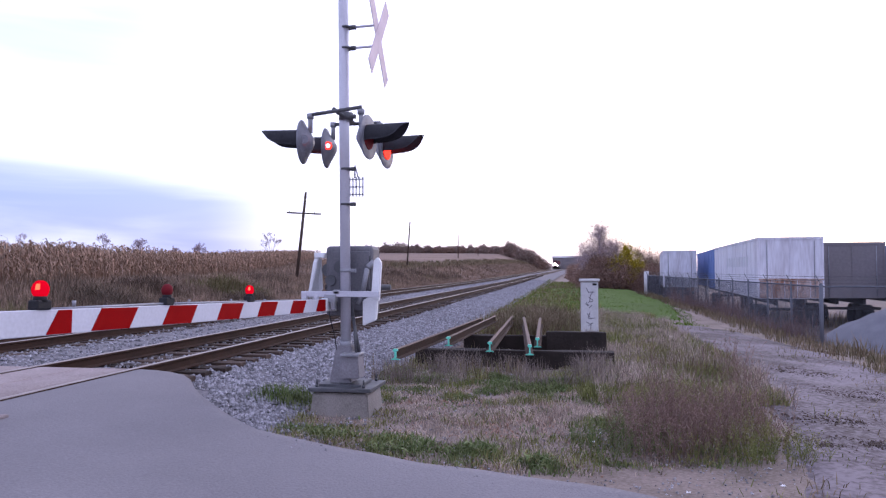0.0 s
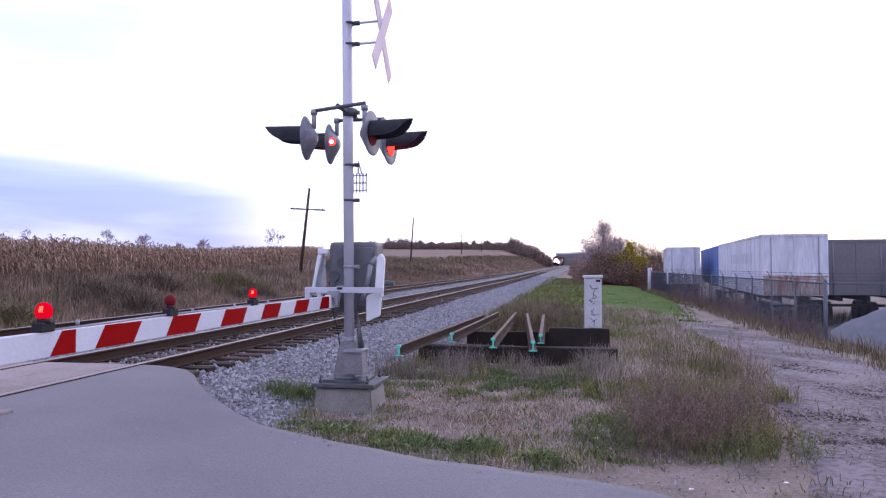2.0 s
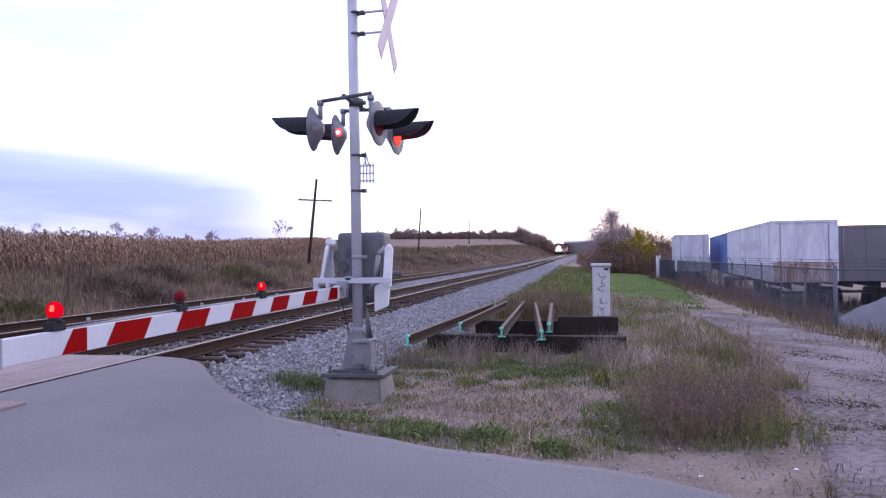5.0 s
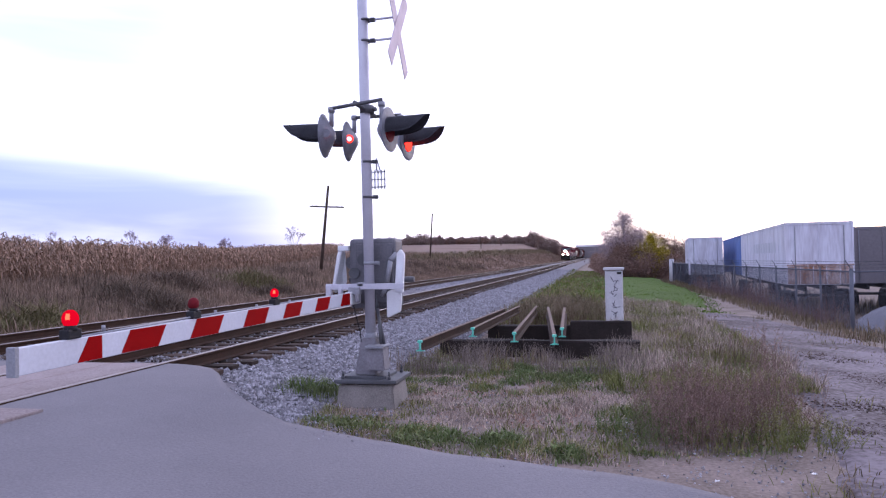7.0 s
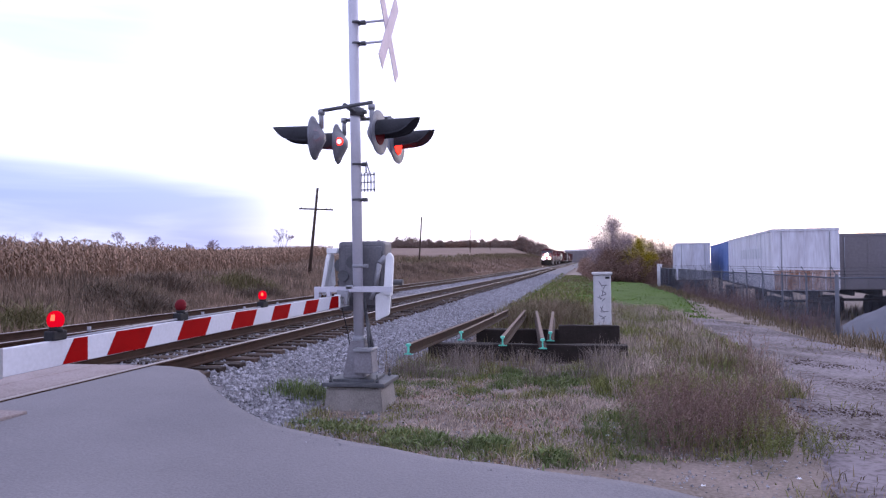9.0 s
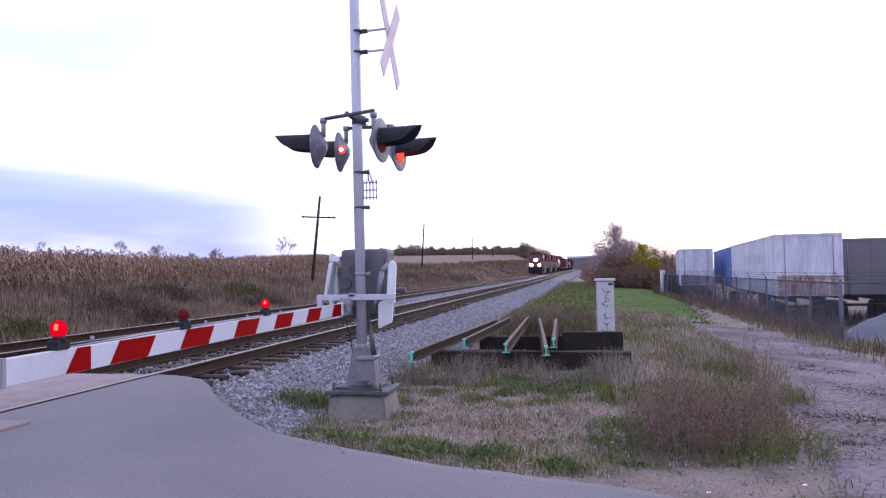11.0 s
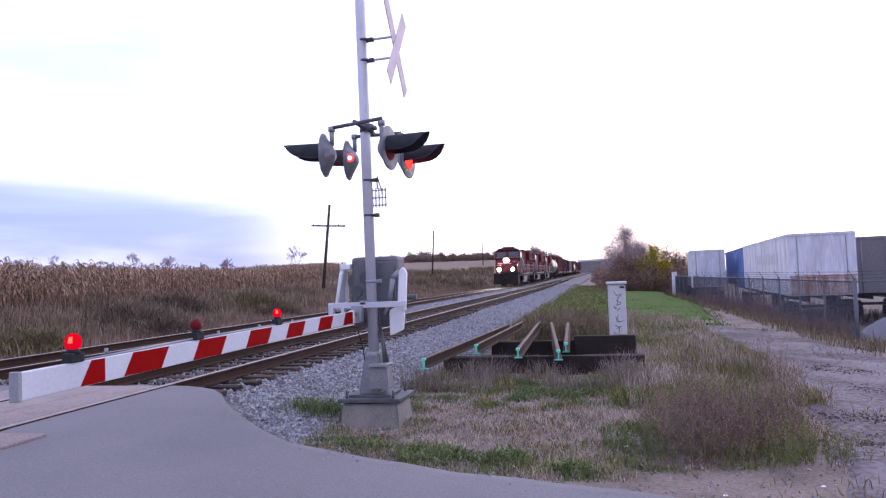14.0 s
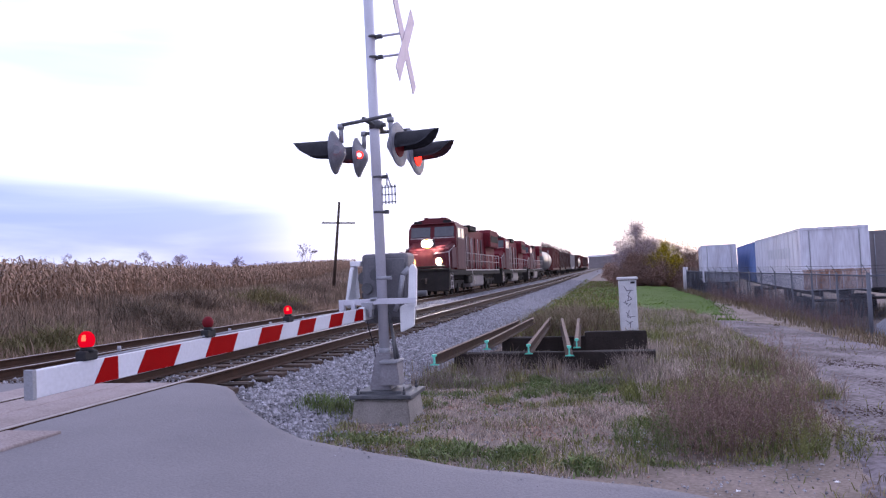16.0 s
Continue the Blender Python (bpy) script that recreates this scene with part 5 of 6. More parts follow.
# the dry bush beside the drive
def dead_bush(name, cx, cy, rx, ry, h, stems, label, material, twigs=7):
    sets = {"stem": ([], []), "foliage": ([], [])}

    def strip(kind, p, q, w):
        verts, faces = sets[kind]
        d = (q - p).normalized()
        s = d.orthogonal().normalized() * w
        t = d.cross(s).normalized() * w
        i = len(verts)
        verts.extend([p + s, p - s * 0.5 + t, p - s * 0.5 - t, q])
        faces.extend([(i, i + 1, i + 3), (i + 1, i + 2, i + 3), (i + 2, i, i + 3)])

    z0 = ground_z(cx, cy)
    for _ in range(stems):
        a, r = random.uniform(0, 2 * math.pi), 1.25 * random.random() ** 0.75
        x, y = rx * r * math.cos(a), ry * r * math.sin(a)
        hh = h * random.uniform(0.3, 1.08) * (1 - 0.3 * r * r)
        p = Vector((x, y, ground_z(cx + x, cy + y) - z0 - 0.03))
        lean = Vector((math.cos(a) * r * 0.2 + random.uniform(-.14, .14), math.sin(a) * r * 0.2 + random.uniform(-.14, .14), 1)).normalized()
        q = p + lean * hh
        strip("stem", p, q, 0.0026)
        for k in range(twigs):
            f = random.uniform(0.3, 0.97)
            o = p + lean * hh * f
            d = Vector((random.uniform(-1, 1), random.uniform(-1, 1), random.uniform(0.8, 2.2))).normalized()
            e = o + d * random.uniform(0.05, 0.20)
            strip("foliage", o, e, 0.0018)
            for _k in range(2):
                b = o + (e - o) * random.random()
                d2 = Vector((random.uniform(-1, 1), random.uniform(-1, 1), random.uniform(-0.4, 0.6))).normalized()
                strip("foliage", b, b + d2 * random.uniform(0.012, 0.035), 0.004)
    t = thing(name, label, "bush", "", (cx, cy, z0))
    for kind, (verts, faces) in sets.items():
        me = bpy.data.meshes.new(kind)
        me.from_pydata([tuple(v) for v in verts], [], faces)
        me.materials.append(material)
        ob = new(kind, me)
        ob.parent, ob["kind"] = t, "stuff"
    return t


dead_bush("dry_bush", 1.05, 7.75, 0.50, 0.55, 0.92, 420, "dry brown bush of thin stems by the drive", BUSH_BROWN)
dead_bush("dry_bush", 1.70, 8.1, 0.45, 0.5, 0.70, 200, "low dry brown bush of thin stems by the drive", BUSH_BROWN)
dead_bush("weed_bush", 0.55, 7.6, 0.45, 0.4, 0.34, 130, "low green weed bush at the foot of the dry one", GRASS_GREEN)
dead_bush("weed_bush", 1.75, 7.5, 0.6, 0.5, 0.36, 140, "low olive weed bush at the foot of the dry one", GRASS_OLIVE)
dead_bush("weed_bush", 1.5, 9.6, 0.7, 0.8, 0.5, 160, "olive weeds behind the dry bush", GRASS_OLIVE)
dead_bush("dry_bush", 2.15, 9.3, 0.2, 0.3, 1.1, 26, "thin dry weed stalks at the drive's edge", BUSH_BROWN)
dead_bush("dry_bush", 2.75, 9.6, 0.04, 0.04, 0.55, 4, "single dry weed stalk in the drive", BUSH_BROWN)
dead_bush("dry_bush", 2.55, 11.2, 0.25, 0.5, 0.9, 40, "thin dry weed stalks at the drive's edge", BUSH_BROWN)
dead_bush("dry_bush", 2.7, 13.5, 0.3, 0.5, 0.75, 50, "thin dry weed stalks at the drive's edge", BUSH_BROWN)
for k in range(16):
    y = 22.3 + 1.75 * k + random.uniform(-0.6, 0.6)
    dead_bush("vine_bush", FX - 0.35 + random.uniform(-0.15, 0.3), y, 0.4, 0.9, random.uniform(0.5, 1.5), 110, "bare dead vines and weeds along the fence", VINE, 8)
blades("fence_weeds", scatter(14000, FX - 1.5, FX + 0.6, 14, 62, lambda x, y: smooth(clump(x, y, 1.2, 4), 0.3, 0.7), 0.12, 0.42), WEED_BROWN, "brown weeds along the fence foot", "weeds", 0.010, 0.6)


def drive_keep(x, y):
    if y > 24 or not drive_x(y, 1) < x < drive_x(y, 2) + 1.2:
        return 0.0
    edge = min(x - drive_x(y, 1), abs(drive_x(y, 2) - x))
    return smooth(clump(x, y, 0.9, 12), 0.48, 0.7) * (0.25 + 0.75 * smooth(0.6 - edge, 0, 0.5))


blades("drive_weeds", scatter(26000, 1.2, 7.0, 5.5, 24, drive_keep, 0.06, 0.22, lambda x, y: rough_z(x, y) + 0.02), WEED_BROWN, "low weeds and dead grass in the drive", "weeds", 0.005, 1.0)
blades("drive_weeds", scatter(12000, 1.2, 7.0, 5.5, 24, lambda x, y: drive_keep(x + 3, y) if x < drive_x(y, 1) + 0.8 else drive_keep(x, y) * 0.3, 0.05, 0.18, lambda x, y: rough_z(x, y) + 0.02), GRASS_OLIVE, "green weeds in the drive", "weeds", 0.005, 1.0)


def yard_keep(x, y):
    return smooth(clump(x, y, 0.8, 8), 0.4, 0.7)


blades("yard_weeds", scatter(5000, 7.5, 15, 14, 50, yard_keep, 0.2, 0.7), WEED_BROWN, "dark weeds in the yard", "weeds", 0.02, 0.5)
blades("lawn_grass", scatter(40000, -2.6, 6.2, 24.5, 70, lambda x, y: min(1.0, 26 / y) * smooth(x, -0.5 - 0.05 * (y - 26), 0.8 - 0.05 * (y - 26)) * smooth(lerp(y, [(27, 4.2), (36, 5.3), (50, 6.3), (74, 6.6)]) + 0.8 - x, 0, 1.0), 0.03, 0.12), LAWN_BLADE, "short green grass of the field", "grass", 0.012, 0.9)


def emb_spots(n, h0, h1, keep):
    return [(x + bend(y), y, z, h) for x, y, z, h in scatter(n, -3.0, 1.6, 20, 120, lambda x, y: min(1.0, 30 / y) * keep(x, y), h0, h1, lambda x, y: max(rough_z(x + bend(y), y), ballast_z(x, y) if x < -2.4 else -9))]


blades("embankment_grass", emb_spots(60000, 0.08, 0.26, lambda x, y: 0.3 + 0.7 * clump(x, y, 0.6, 5)), GRASS_OLIVE, "olive grass on the embankment", "grass", 0.016, 0.9)
blades("embankment_grass", emb_spots(40000, 0.06, 0.22, lambda x, y: smooth(y, 26, 33) * (0.3 + 0.7 * clump(x, y, 0.5, 9))), LAWN_BLADE, "green grass on the embankment", "grass", 0.016, 0.9)
blades("embankment_weeds", emb_spots(9000, 0.2, 0.5, lambda x, y: smooth(clump(x, y, 0.5, 2.7), 0.45, 0.7)), WEED_BROWN, "brown dead weeds on the embankment", "weeds", 0.016, 0.7)


CORN_EDGE = [(13, -21.5), (27, -23.8), (46, -28.5), (91, -40.0), (140, -53.0), (260, -86.0)]


# west bank: tall dead grass between track and field
def bank_keep(x, y):
    return min(1.0, 0.35 + clump(x, y, 0.5, 6.6)) * min(1.0, 26 / max(y, 26) + 0.25)


def bank_z(x, y):
    return rough_z(x, y)


def bank_spots(n, keep, h0, h1, lo=-24.5, hi=-14.0):
    return [(x + bend(y), y, z, h) for x, y, z, h in scatter(n, lo, hi, 9.5, 120, keep, h0, h1, bank_z)]


blades("bank_grass", bank_spots(120000, bank_keep, 0.3, 0.8), BANK_DRY, "tall dead grass on the bank beyond the tracks", "grass", 0.014, 0.6)
for cx, cy, rr in [(-16.5, 18, 1.6), (-19, 27, 2.2), (-15.6, 24, 1.2), (-20, 40, 2.6), (-17, 36, 1.5), (-16, 14.5, 1.1), (-21, 33, 2.0)]:
    blades("bank_shrub", [s for s in scatter(2600, cx - rr, cx + rr, cy - rr, cy + rr, lambda x, y: 1.0 - min(1.0, ((x - cx) ** 2 + (y - cy) ** 2) / rr ** 2), 0.7, 1.3)], BANK_OLIVE if cy < 20 or cy > 38 else BANK_DARK, "low weedy shrub on the bank beyond the tracks", "shrub", 0.022, 1.1)
blades("bank_grass", bank_spots(22000, lambda x, y: smooth(clump(x, y, 0.35, 1.4), 0.5, 0.72), 0.25, 0.6), BANK_OLIVE, "olive green growth on the bank", "grass", 0.016, 0.6)
blades("bank_brush", bank_spots(12000, lambda x, y: smooth(clump(x, y, 0.3, 9.4), 0.48, 0.7), 0.7, 1.25, -24.5, -17.5), BANK_DARK, "dark dead brush under the corn", "weeds", 0.02, 0.5)

blades("field_edge_grass", [s for s in scatter(30000, -56, -22, 36, 150, lambda x, y: (0.4 + 0.6 * clump(x, y, 0.4, 3)) if lerp(y, CORN_EDGE) < x else 0.0, 0.35, 0.8)], BANK_DRY, "dead grass at the corn's edge", "grass", 0.04, 0.6)

# pale grass and dark brush along the line, up to the bend
def line_spots(n, w0, w1, h0, h1, o):
    return [(w + bend(y), y, z, h) for w, y, z, h in scatter(n, w0, w1, 110, 400, lambda w, y: 0.3 + 0.7 * smooth(clump(w * 0.3, y * 0.12, 1, o), 0.3, 0.6), h0, h1, lambda w, y: ground_z(w + bend(y), y))]


blades("line_grass", line_spots(26000, -26, -14, 0.4, 0.8, 4.4), BANK_DRY, "pale dead grass beside the line", "grass", 0.07, 0.7)
blades("line_brush", line_spots(9000, -30, -24, 0.6, 1.3, 2.4), WEED_BROWN, "brown brush between the line and the field", "weeds", 0.09, 0.7)

# dry corn beyond the bank


def corn_field():
    verts, faces = [], []

    def leaf(p, d, ln, w, droop):
        i = len(verts)
        s = Vector((-d.y, d.x, 0)) * w
        m = p + d * ln * 0.5 + Vector((0, 0, ln * 0.22))
        e = p + d * ln + Vector((0, 0, -droop))
        verts.extend([p + s * 0.4, p - s * 0.4, m + s, m - s, e])
        faces.extend([(i, i + 1, i + 3, i + 2), (i + 2, i + 3, i + 4)])

    for row in range(16):
        y = 12.0
        while y < 170:
            dens = 0.24 if y < 60 else 0.40 if y < 110 else 0.7
            y += dens * random.uniform(0.6, 1.4) * (1 if row < 7 else 1.6)
            x = lerp(y, CORN_EDGE) - row * 0.78 + random.uniform(-0.15, 0.15)
            h = random.uniform(1.9, 2.45)
            if random.random() < 0.04:
                h += 0.3
            p = Vector((x, y, ground_z(x, y) - 0.05))
            w = 0.016 if y < 60 else 0.03
            i = len(verts)
            lean = Vector((random.uniform(-.1, .1), random.uniform(-.1, .1), 1)) * h
            verts.extend([p + Vector((w, 0, 0)), p + Vector((-w, w, 0)), p + Vector((-w, -w, 0)), p + lean])
            faces.extend([(i, i + 1, i + 3), (i + 1, i + 2, i + 3), (i + 2, i, i + 3)])
            for k in range(7 if row < 6 else 4):
                f = random.uniform(0.25 if row < 3 else 0.5, 0.97)
                a = random.uniform(0, 2 * math.pi)
                leaf(p + lean * f, Vector((math.cos(a), math.sin(a), 0)), random.uniform(0.3, 0.6), 0.035 if y < 60 else 0.05, random.uniform(0.05, 0.4))
    me = bpy.data.meshes.new("corn_field")
    me.from_pydata([tuple(v) for v in verts], [], faces)
    me.materials.append(CORN)
    return tagged(new("corn_field", me), "dry brown standing corn beyond the tracks", "corn", kind="stuff")


corn_field()


# ---- trees ----
def tree(name, x, y, z, h, spread, leaves, leaf_mat, label, seed, depth=4, leaf=0.12, bare_mat=None, tr=None, start=0.25):
    """Trunk and limbs that fork, with single leaves round the twigs."""
    rng = random.Random(seed)
    t = thing(name, label, "tree", "", (x, y, z))
    bm_pts, twigs = [], []

    def grow(p, d, ln, r, k):
        q = p + d * ln
        bm_pts.append((p, q, r, r * 0.66))
        if k == 0:
            twigs.append((p, q))
            return
        if k < 3:
            twigs.append((p, q))
        for _ in range(rng.choice((2, 3, 3))):
            nd = (d + Vector((rng.uniform(-1, 1), rng.uniform(-1, 1), rng.uniform(-0.25, 0.6))) * spread).normalized()
            grow(p + d * ln * rng.uniform(0.6, 1.0), nd, ln * rng.uniform(0.58, 0.82), r * 0.58, k - 1)

    grow(Vector((0, 0, -0.2)), Vector((rng.uniform(-.08, .08), rng.uniform(-.08, .08), 1)).normalized(), h * start + 0.2, tr or h * 0.022, depth)
    verts, faces = [], []
    for p, q, r1, r2 in bm_pts:
        d = (q - p).normalized()
        s = d.orthogonal().normalized()
        u = d.cross(s)
        i, n = len(verts), 6 if r1 > 0.04 else 4
        for c, r in ((p, r1), (q, r2)):
            for k in range(n):
                a = 2 * math.pi * k / n
                verts.append(c + (s * math.cos(a) + u * math.sin(a)) * max(r, 0.012))
        for k in range(n):
            faces.append((i + k, i + (k + 1) % n, i + n + (k + 1) % n, i + n + k))
    me = bpy.data.meshes.new("trunk")
    me.from_pydata([tuple(v) for v in verts], [], faces)
    me.materials.append(bare_mat or BARK)
    ob = new("trunk", me)
    ob.parent = t
    if leaves:
        verts, faces = [], []
        for _ in range(leaves):
            p, q = rng.choice(twigs)
            c = p + (q - p) * rng.random() + Vector((rng.gauss(0, 1), rng.gauss(0, 1), rng.gauss(0, 1))) * leaf * 1.8
            a = Vector((rng.uniform(-1, 1), rng.uniform(-1, 1), rng.uniform(-1, 1))).normalized() * leaf * rng.uniform(0.5, 1.2)
            b = a.orthogonal().normalized() * leaf * 0.5
            i = len(verts)
            verts.extend([c - a, c + b, c + a, c - b])
            faces.append((i, i + 1, i + 2, i + 3))
        me = bpy.data.meshes.new("crown")
        me.from_pydata([tuple(v) for v in verts], [], faces)
        me.materials.append(leaf_mat)
        ob = new("crown", me)
        ob.parent = t
    return t


def shrub(name, x, y, w, h, leaves, leaf, leaf_mat, label, seed, lobes=14, low=0.05, far=False):
    """Stems from the ground to uneven lobes of twigs and single leaves; w is the half width."""
    rng = random.Random(seed)
    t = thing(name, label, "tree" if h > 4.5 else "bush", "", (x, y, ground_z(x, y) - 0.1))
    cores = []
    for _ in range(lobes):
        a, r = rng.uniform(0, 2 * math.pi), math.sqrt(rng.random())
        top = h * (1 - 0.55 * r * r)
        z = rng.uniform(max(low, 0.12) * h, top * 0.9)
        cores.append((Vector((w * 0.85 * r * math.cos(a), w * 0.7 * r * math.sin(a), z)), rng.uniform(0.14, 0.26) * min(h, 2.2 * w)))
    verts, faces = [], []

    def limb(p, q, r1, r2):
        d = (q - p).normalized()
        s = d.orthogonal().normalized()
        u = d.cross(s)
        i = len(verts)
        for c, r in ((p, r1), (q, r2)):
            for k in range(4):
                a = math.pi / 2 * k
                verts.append(c + (s * math.cos(a) + u * math.sin(a)) * r)
        for k in range(4):
            faces.append((i + k, i + (k + 1) % 4, i + 4 + (k + 1) % 4, i + 4 + k))

    thick = 0.010 * h
    for c, r in cores:
        foot = Vector((c.x * 0.2, c.y * 0.2, 0))
        mid = foot.lerp(c, 0.5) + Vector((rng.uniform(-.1, .1), rng.uniform(-.1, .1), 0.1)) * h * 0.4
        limb(foot, mid, thick, thick * 0.7)
        limb(mid, c, thick * 0.7, thick * 0.4)
        for _ in range(4 if far else 16):
            e = c + Vector((rng.gauss(0, 1), rng.gauss(0, 1), rng.gauss(0.35, 0.9))) * r * 0.9
            limb(c, e, thick * 0.3, thick * 0.1)
            if not far:
                for _k in range(3):
                    g = c.lerp(e, rng.uniform(0.4, 1.0))
                    limb(g, g + Vector((rng.gauss(0, 1), rng.gauss(0, 1), rng.gauss(0.3, 1))) * r * 0.35, thick * 0.14, thick * 0.06)
    for nm, vs, fs, m in (("trunk", verts, faces, BARK if leaf_mat is not LEAF_DUN else TWIG),):
        me = bpy.data.meshes.new(nm)
        me.from_pydata([tuple(v) for v in vs], [], fs)
        me.materials.append(m)
        new(nm, me).parent = t
    n = leaves
    gen = np.random.default_rng(seed)
    pick = gen.integers(0, len(cores), n)
    mid = np.array([tuple(c) for c, r in cores])[pick]
    rad = np.array([r for c, r in cores])[pick][:, None]
    c = mid + gen.normal(0, 0.62, (n, 3)) * rad
    c[:, 2] = np.maximum(c[:, 2], 0.05)
    a = gen.normal(0, 1, (n, 3))
    a = a / np.linalg.norm(a, axis=1)[:, None] * leaf * gen.uniform(0.5, 1.2, (n, 1))
    b = np.cross(a, gen.normal(0, 1, (n, 3)))
    b = b / (np.linalg.norm(b, axis=1)[:, None] + 1e-9) * leaf * 0.5
    v = np.stack([c - a, c + b, c + a, c - b], 1).reshape(-1, 3)
    me = bpy.data.meshes.new("crown")
    me.from_pydata(v.tolist(), [], np.arange(4 * n).reshape(-1, 4).tolist())
    me.materials.append(leaf_mat)
    new("crown", me).parent = t
    return t


shrub("tree", 3.9, 81, 2.7, 8.0, 9000, 0.07, LEAF_DUN, "half-bare autumn tree at the end of the field", 3, 26, 0.3)
shrub("tree", 3.0, 84, 2.2, 6.8, 6000, 0.07, LEAF_DUN, "half-bare autumn tree at the end of the field", 4, 20, 0.2)
shrub("tree", 5.4, 84, 2.2, 6.2, 5000, 0.07, LEAF_DUN, "half-bare autumn tree at the end of the field", 15, 20, 0.3)
shrub("tree", 6.4, 78, 1.7, 5.2, 9000, 0.085, LEAF_YELLOW, "low tree with yellow-green leaves", 5, 18, 0.35)
shrub("tree", 8.2, 82, 2.2, 5.8, 9000, 0.08, LEAF_BROWN, "low brown autumn tree in the hedge", 6, 22, 0.2)
shrub("tree", 10.2, 84, 2.0, 5.4, 6500, 0.075, LEAF_BROWN, "low brown autumn tree in the hedge", 7, 20, 0.2)
shrub("tree", 12.0, 86, 1.8, 4.8, 4200, 0.07, LEAF_BROWN, "half-bare brown shrub in the hedge", 8, 18, 0.2)
for k in range(11):
    x, y = 2.4 + 0.95 * k + random.uniform(-.3, .3), 76 + random.uniform(0, 3)
    shrub("bush", x, y, 1.5, random.uniform(2.6, 3.8), 6000, 0.08, LEAF_BROWN, "thick brown brush at the end of the field", 20 + k, 16, 0.05)
for k in range(9):
    x, y = 1.6 + 0.25 * k + random.uniform(-.3, .3), 118 - 4.6 * k
    shrub("bush", x + bend(y) * 0.5, y, 1.8, random.uniform(2.2, 3.2), 3500, 0.10, LEAF_BROWN, "low brown brush beside the embankment", 60 + k, 12, 0.05)
for k in range(12):
    y = 130 + 20 * k
    shrub("bush", 0.007 * y + random.uniform(-0.2, 2.0), y, 2.2, random.uniform(2.6, 3.6) + 0.006 * (y - 130), 1600, 0.2, LEAF_BROWN, "brown brush on the railway embankment", 90 + k, 10, 0.05, True)
# far hedgerow on the rise
for k in range(55):
    f = k / 63
    x, y = -140 + 122 * f, 455 + 15 * math.sin(k * 1.7) - 25 * f
    h = 5.0 + 1.8 * noise.noise((k * 0.5, 1, 1)) + (3.4 if k in (14, 15, 16) else 0)
    shrub("tree", x, y, 3.6, h, 1300, 0.45, LEAF_FAR if k % 4 else LEAF_BROWN, "distant brown autumn tree on the rise", 180 + k, 16, 0.03, True)
# taller wood where the line bends away
for k in range(11):
    f = k / 10
    x, y = -33 + 21 * f + random.uniform(-1, 1), 405 - 20 * f + random.uniform(-8, 8)
    shrub("tree", x, y, 3.8, 10.0 - 3.0 * f + random.uniform(-1, 1), 1500, 0.42, LEAF_FAR if k % 3 else LEAF_BROWN, "distant bare brown tree beside the line", 260 + k, 18, 0.03, True)
shed = thing("farm_shed", "long low dark shed with a pale roof, far off", "building", "", (5, 520, ground_z(5, 520)))
boxes("wall", [((0, 0, 4.6), (30, 14, 9.2))], TRAILER_GREY, shed, "dark sheet wall")
part("roof", mesh([(-15.5, -7.6, 9.2), (15.5, -7.6, 9.2), (15.5, 0, 10.6), (-15.5, 0, 10.6), (15.5, 7.6, 9.2), (-15.5, 7.6, 9.2)], [(0, 1, 2, 3), (3, 2, 4, 5), (0, 3, 5), (1, 4, 2), (0, 5, 4, 1)]), GALV, shed, "pale sheet roof")
# far bare trees beyond the corn
for x, y, h, q in [(-113, 158, 14, 201), (-106, 160, 13, 202), (-72, 165, 14.5, 203), (-91, 165, 11, 204), (-143, 165, 14, 205), (-152, 170, 13, 206), (-133, 168, 11, 207), (-124, 166, 10, 208), (-99, 168, 10, 209), (-84, 170, 9.5, 210), (-160, 172, 15, 211), (-148, 168, 11, 212)]:
    tree("tree", x, y, ground_z(x, y) - 2.6, h, 0.52, 0, None, "distant bare tree beyond the corn", q, 7, bare_mat=TWIG, tr=0.13, start=0.20)

# ---- litter ----
for x, y, w, h, a in [(1.42, 5.02, 0.16, 0.05, 25), (1.62, 5.15, 0.05, 0.04, 50), (0.25, 7.6, 0.05, 0.03, 10), (0.95, 6.0, 0.04, 0.03, 70), (-2.0, 11.6, 0.09, 0.04, 15), (1.75, 6.3, 0.04, 0.03, 30), (0.35, 8.0, 0.04, 0.03, 80)]:
    bm = bmesh.new()
    bmesh.ops.create_grid(bm, x_segments=6, y_segments=3, size=0.5)
    for v in bm.verts:
        v.co = Vector((v.co.x * w, v.co.y * h, 0.012 + 0.012 * noise.noise(v.co * 5 + Vector((x, y, 0)))))
    bmesh.ops.solidify(bm, geom=bm.faces[:], thickness=0.003)
    ob = part("paper_scrap", bm, WHITE)
    ob.matrix_basis = pose(x, y, ground_z(x, y) + 0.02, 0, 0, a)
    tagged(ob, "crumpled white scrap of paper on the dirt", "litter", "paper scraps")

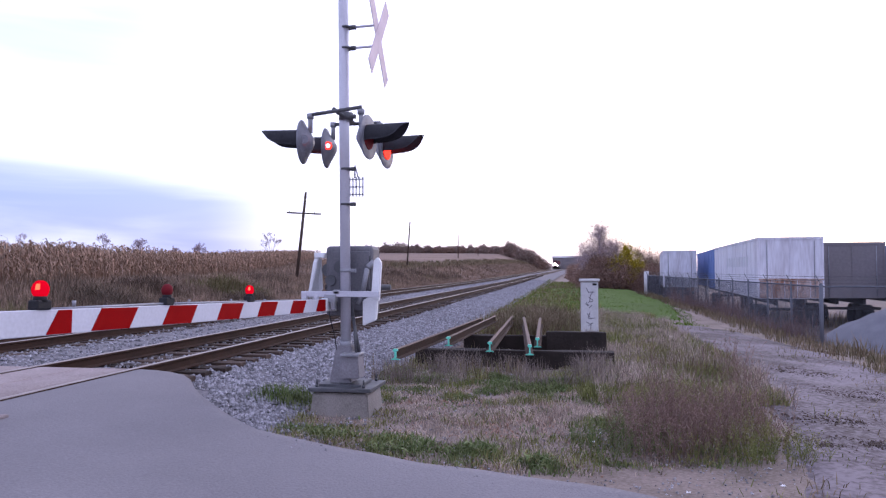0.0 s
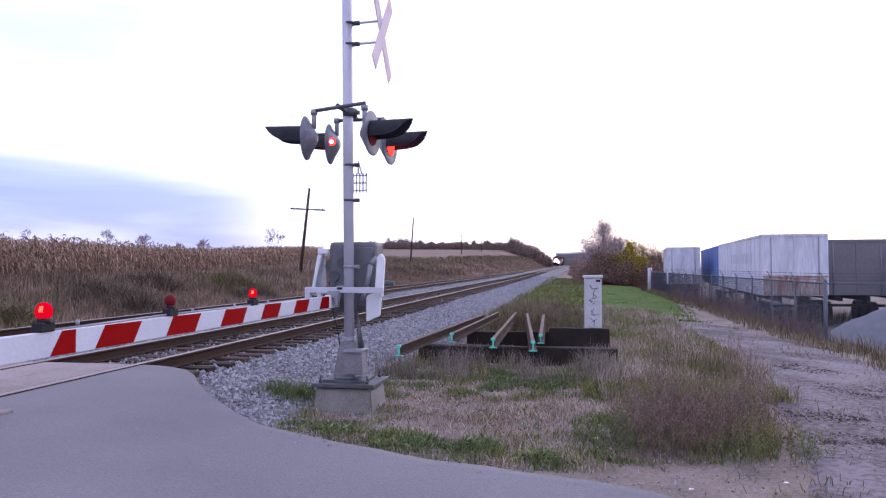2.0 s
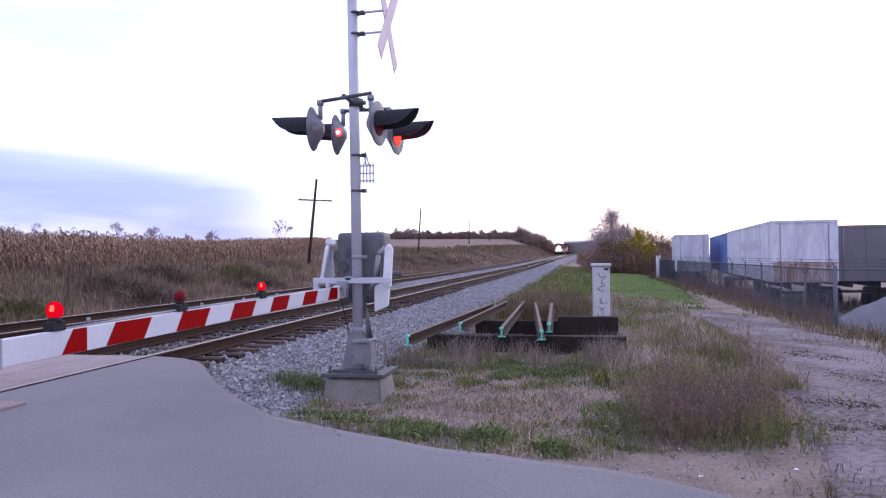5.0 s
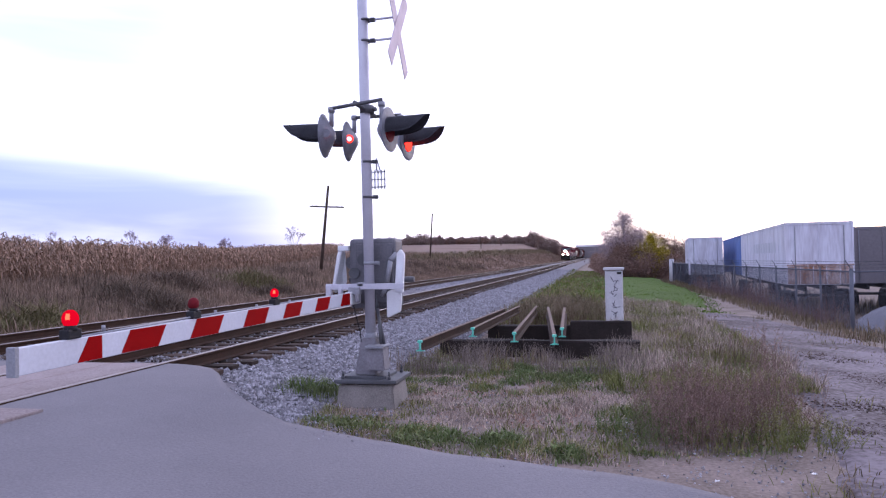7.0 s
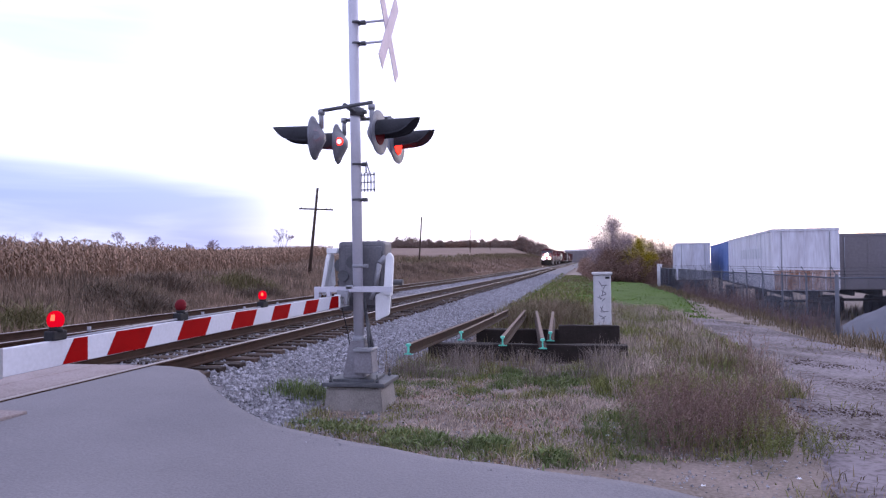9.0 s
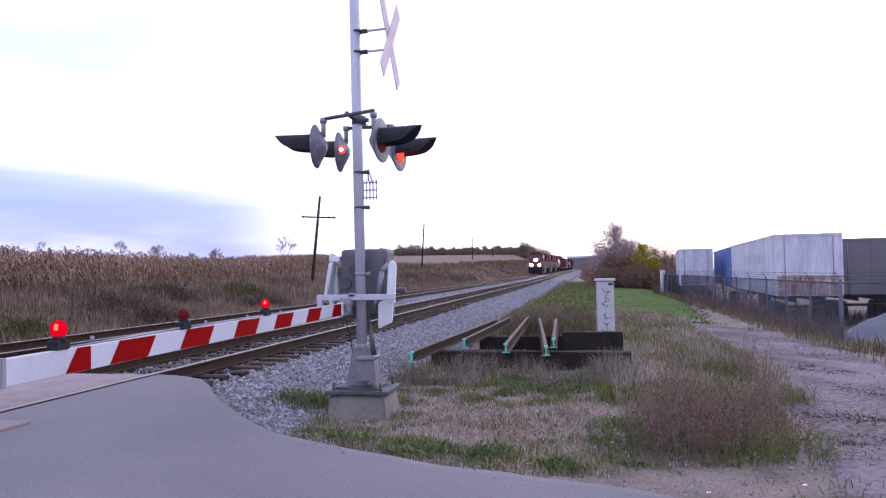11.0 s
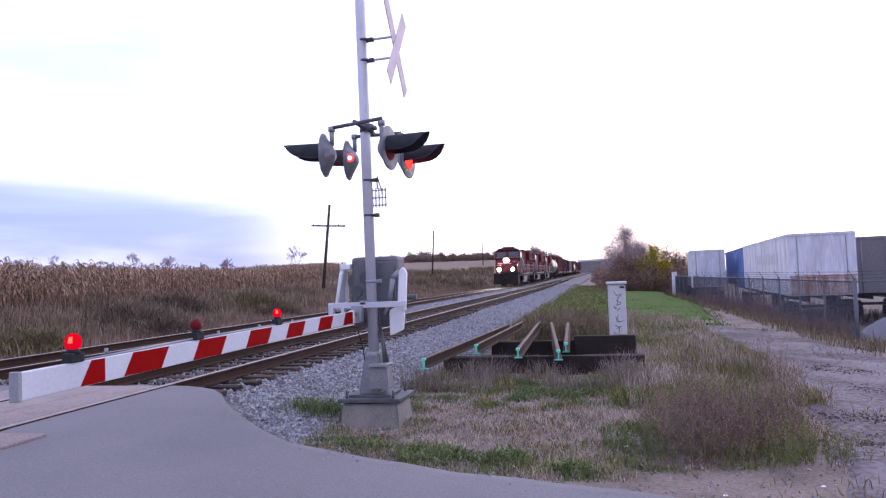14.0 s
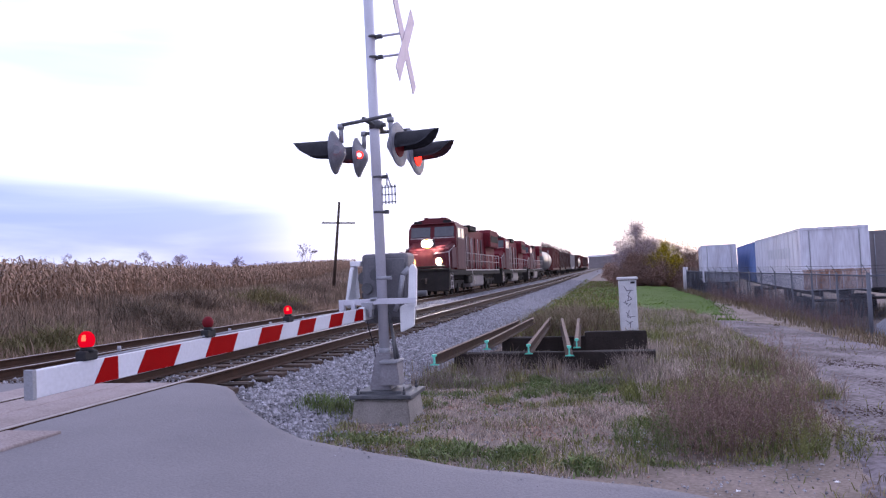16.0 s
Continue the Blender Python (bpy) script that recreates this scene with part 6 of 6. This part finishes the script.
# ---- loose stones ----
def stones(name, spots, material, label):
    """Small uneven eight-faced stones joined in one sheet."""
    s = np.array(spots, float)
    n = len(s)
    rng = np.random.default_rng(n)
    base = np.array([(1, 0, 0), (0, 1, 0), (-1, 0, 0), (0, -1, 0), (0, 0, 1), (0, 0, -1)], float)
    tri = np.array([(0, 1, 4), (1, 2, 4), (2, 3, 4), (3, 0, 4), (1, 0, 5), (2, 1, 5), (3, 2, 5), (0, 3, 5)])
    v = base[None] * rng.uniform(0.6, 1.25, (n, 6, 1)) * s[:, None, 3:4] + rng.normal(0, 0.15, (n, 6, 3)) * s[:, None, 3:4]
    a = rng.uniform(0, 6.28, n)
    c, d = np.cos(a), np.sin(a)
    x = v[:, :, 0] * c[:, None] - v[:, :, 1] * d[:, None]
    y = v[:, :, 0] * d[:, None] + v[:, :, 1] * c[:, None]
    v = np.stack([x, y, v[:, :, 2] * 0.8], 2) + s[:, None, :3]
    f = (np.arange(n)[:, None, None] * 6 + tri[None]).reshape(-1, 3)
    me = bpy.data.meshes.new(name)
    me.from_pydata(v.reshape(-1, 3).tolist(), [], f.tolist())
    me.materials.append(material)
    return tagged(new(name, me), label, "ballast", kind="stuff")


def stone_spots(n, w0, w1, y0, y1, r0, r1):
    out = []
    for _ in range(n):
        w, y = random.uniform(w0, w1), y0 + (y1 - y0) * random.random() ** 1.7
        if y < road_edge(w) + 0.12 or (w < -4.75 and y < 8.95):
            continue
        out.append((w + bend(y), y, ballast_z(w, y) + 0.012, random.uniform(r0, r1)))
    return out


stones("ballast_stones", stone_spots(20000, -5.4, -3.1, 7.3, 34, 0.018, 0.042), BALLAST, "loose grey crushed stone on the track shoulder")
stones("ballast_stones", stone_spots(16000, -5.4, -2.8, 33, 110, 0.03, 0.065), BALLAST, "grey crushed stone on the far shoulder")
stones("ballast_stones", stone_spots(9000, -9.9, -7.4, 38, 110, 0.03, 0.06), BALLAST, "grey crushed stone between the far tracks")
stones("ballast_stones", stone_spots(5000, -3.3, -2.6, 12.5, 34, 0.018, 0.04), BALLAST, "loose grey crushed stone at the foot of the shoulder")
stones("ballast_stones", stone_spots(7000, -10.2, -5.6, 9.0, 40, 0.018, 0.04), BALLAST, "loose grey crushed stone between the rails")
spots = []
for _ in range(5200):
    x, y = random.uniform(-4.9, -2.4), random.uniform(6.6, 9.8)
    if y > road_edge(x) + 0.05 and random.random() < smooth(clump(x, y, 1.5, 3), 0.2, 0.6) * smooth(-x, 2.3, 3.4):
        spots.append((x, y, rough_z(x, y) - 0.005, random.uniform(0.010, 0.032)))
stones("spilled_stones", spots, BALLAST, "spilled crushed stone at the road's edge")
grit = []
for _ in range(9000):
    x, y = random.uniform(-4.3, 4.5), random.uniform(4.2, 14)
    if y > road_edge(x) - 0.35 * random.random() ** 2 and clump(x, y, 1.2, 5.5) > 0.45:
        z = lerp(x, [(-4.0, -0.12), (-2.5, -0.24), (0, -0.32), (3, -0.38)]) if y < road_edge(x) + 0.04 else rough_z(x, y)
        grit.append((x, y, z, random.uniform(0.004, 0.016)))
for cx, cy, rx, ry in [(4.1, 11.6, 0.7, 0.25), (4.7, 11.0, 0.5, 0.3), (3.6, 9.2, 0.8, 0.2), (4.3, 14.0, 0.6, 0.3), (3.4, 17.0, 0.5, 0.3), (2.9, 8.0, 0.5, 0.15)]:
    clods = []
    for _ in range(900):
        x, y = random.gauss(cx, rx * 0.75), random.gauss(cy, ry)
        clods.append((x, y, rough_z(x, y) + 0.008, random.uniform(0.006, 0.022)))
    stones("dirt_clods", clods, CLOD, "dark clods of dirt on the drive")
stones("grit", grit, BALLAST, "loose pebbles on the dirt verge")

# ---- ties: single pieces near the crossing, joined far off ----
tie_bm = box(bmesh.new(), (0, 0, 0), (2.62, 0.225, 0.18), bevel=0.012)
tie_mesh = bpy.data.meshes.new("tie")
tie_bm.to_mesh(tie_mesh)
tie_bm.free()
tie_mesh.materials.append(TIE_WOOD)
for centre, tr in ((NEAR, track_near), (FAR, track_far)):
    for k in range(110):
        y = 9.2 + 0.53 * k
        ob = new("tie", tie_mesh)
        ob.parent = tr
        ob.matrix_basis = pose(centre + random.uniform(-0.04, 0.04), y, -0.272 + random.uniform(-0.01, 0.008), 0, 0, random.uniform(-1, 1))
    bm = bmesh.new()
    for k in range(160):
        y = 67.5 + 0.53 * k
        box(bm, (centre + bend(y), y, -0.272 + climb(y)), (2.62, 0.225, 0.18))
    far_ties = part("far_ties", bm, TIE_WOOD, tr)
    far_ties["kind"] = "stuff"


# ---- everything that moves ----
def motions():
    # train: steady run towards the crossing along the far track
    for c, behind, ln in train:
        rows = []
        for i in range(33):
            t = i * 0.5
            y = NOSE_END + (16 - t) * SPEED + behind
            x, y2 = FAR + bend(y), y + ln
            turn = math.degrees(math.atan2(bend(y) - bend(y2), ln))
            tilt = math.degrees(math.atan2(climb(y2) - climb(y), ln))
            rows.append((t, pose(x, y, climb(y), tilt, 0, turn)))
        walk(c, rows)
    # gate arm: last of its fall and a small bounce
    walk(gate, [(t, pose(*GATE, -a, 0, 0)) for t, a in GATE_ROWS])
    # lamps: alternate lenses turn their lit side out once a second
    for lens, at, phase in flashers:
        home = at[3] if len(at) > 3 else 0.0
        ang = 180.0 * phase
        rows = [(0, pose(*at[:3], 0, 0, home + ang))]
        for k in range(32):
            t = 0.2 + 0.5 * k
            for j in range(4):
                rows.append((t + j / 30, pose(*at[:3], 0, 0, home + ang + 60 * j)))
            ang += 180.0
        rows.append((16.0, pose(*at[:3], 0, 0, home + ang)))
        walk(lens, rows)


NOSE_END, SPEED = 42.7, 23.8
GATE_ROWS = [(0, 2.1), (0.3, 1.75), (0.5, 1.45), (0.8, 0.35), (1.0, -0.1), (1.2, 0.1), (1.5, 0.4), (1.8, 0.45), (2.0, 0.4), (2.5, -0.1), (3.0, 0.2), (3.5, 0.0), (4.0, 0.0), (16.0, 0.0)]
motions()
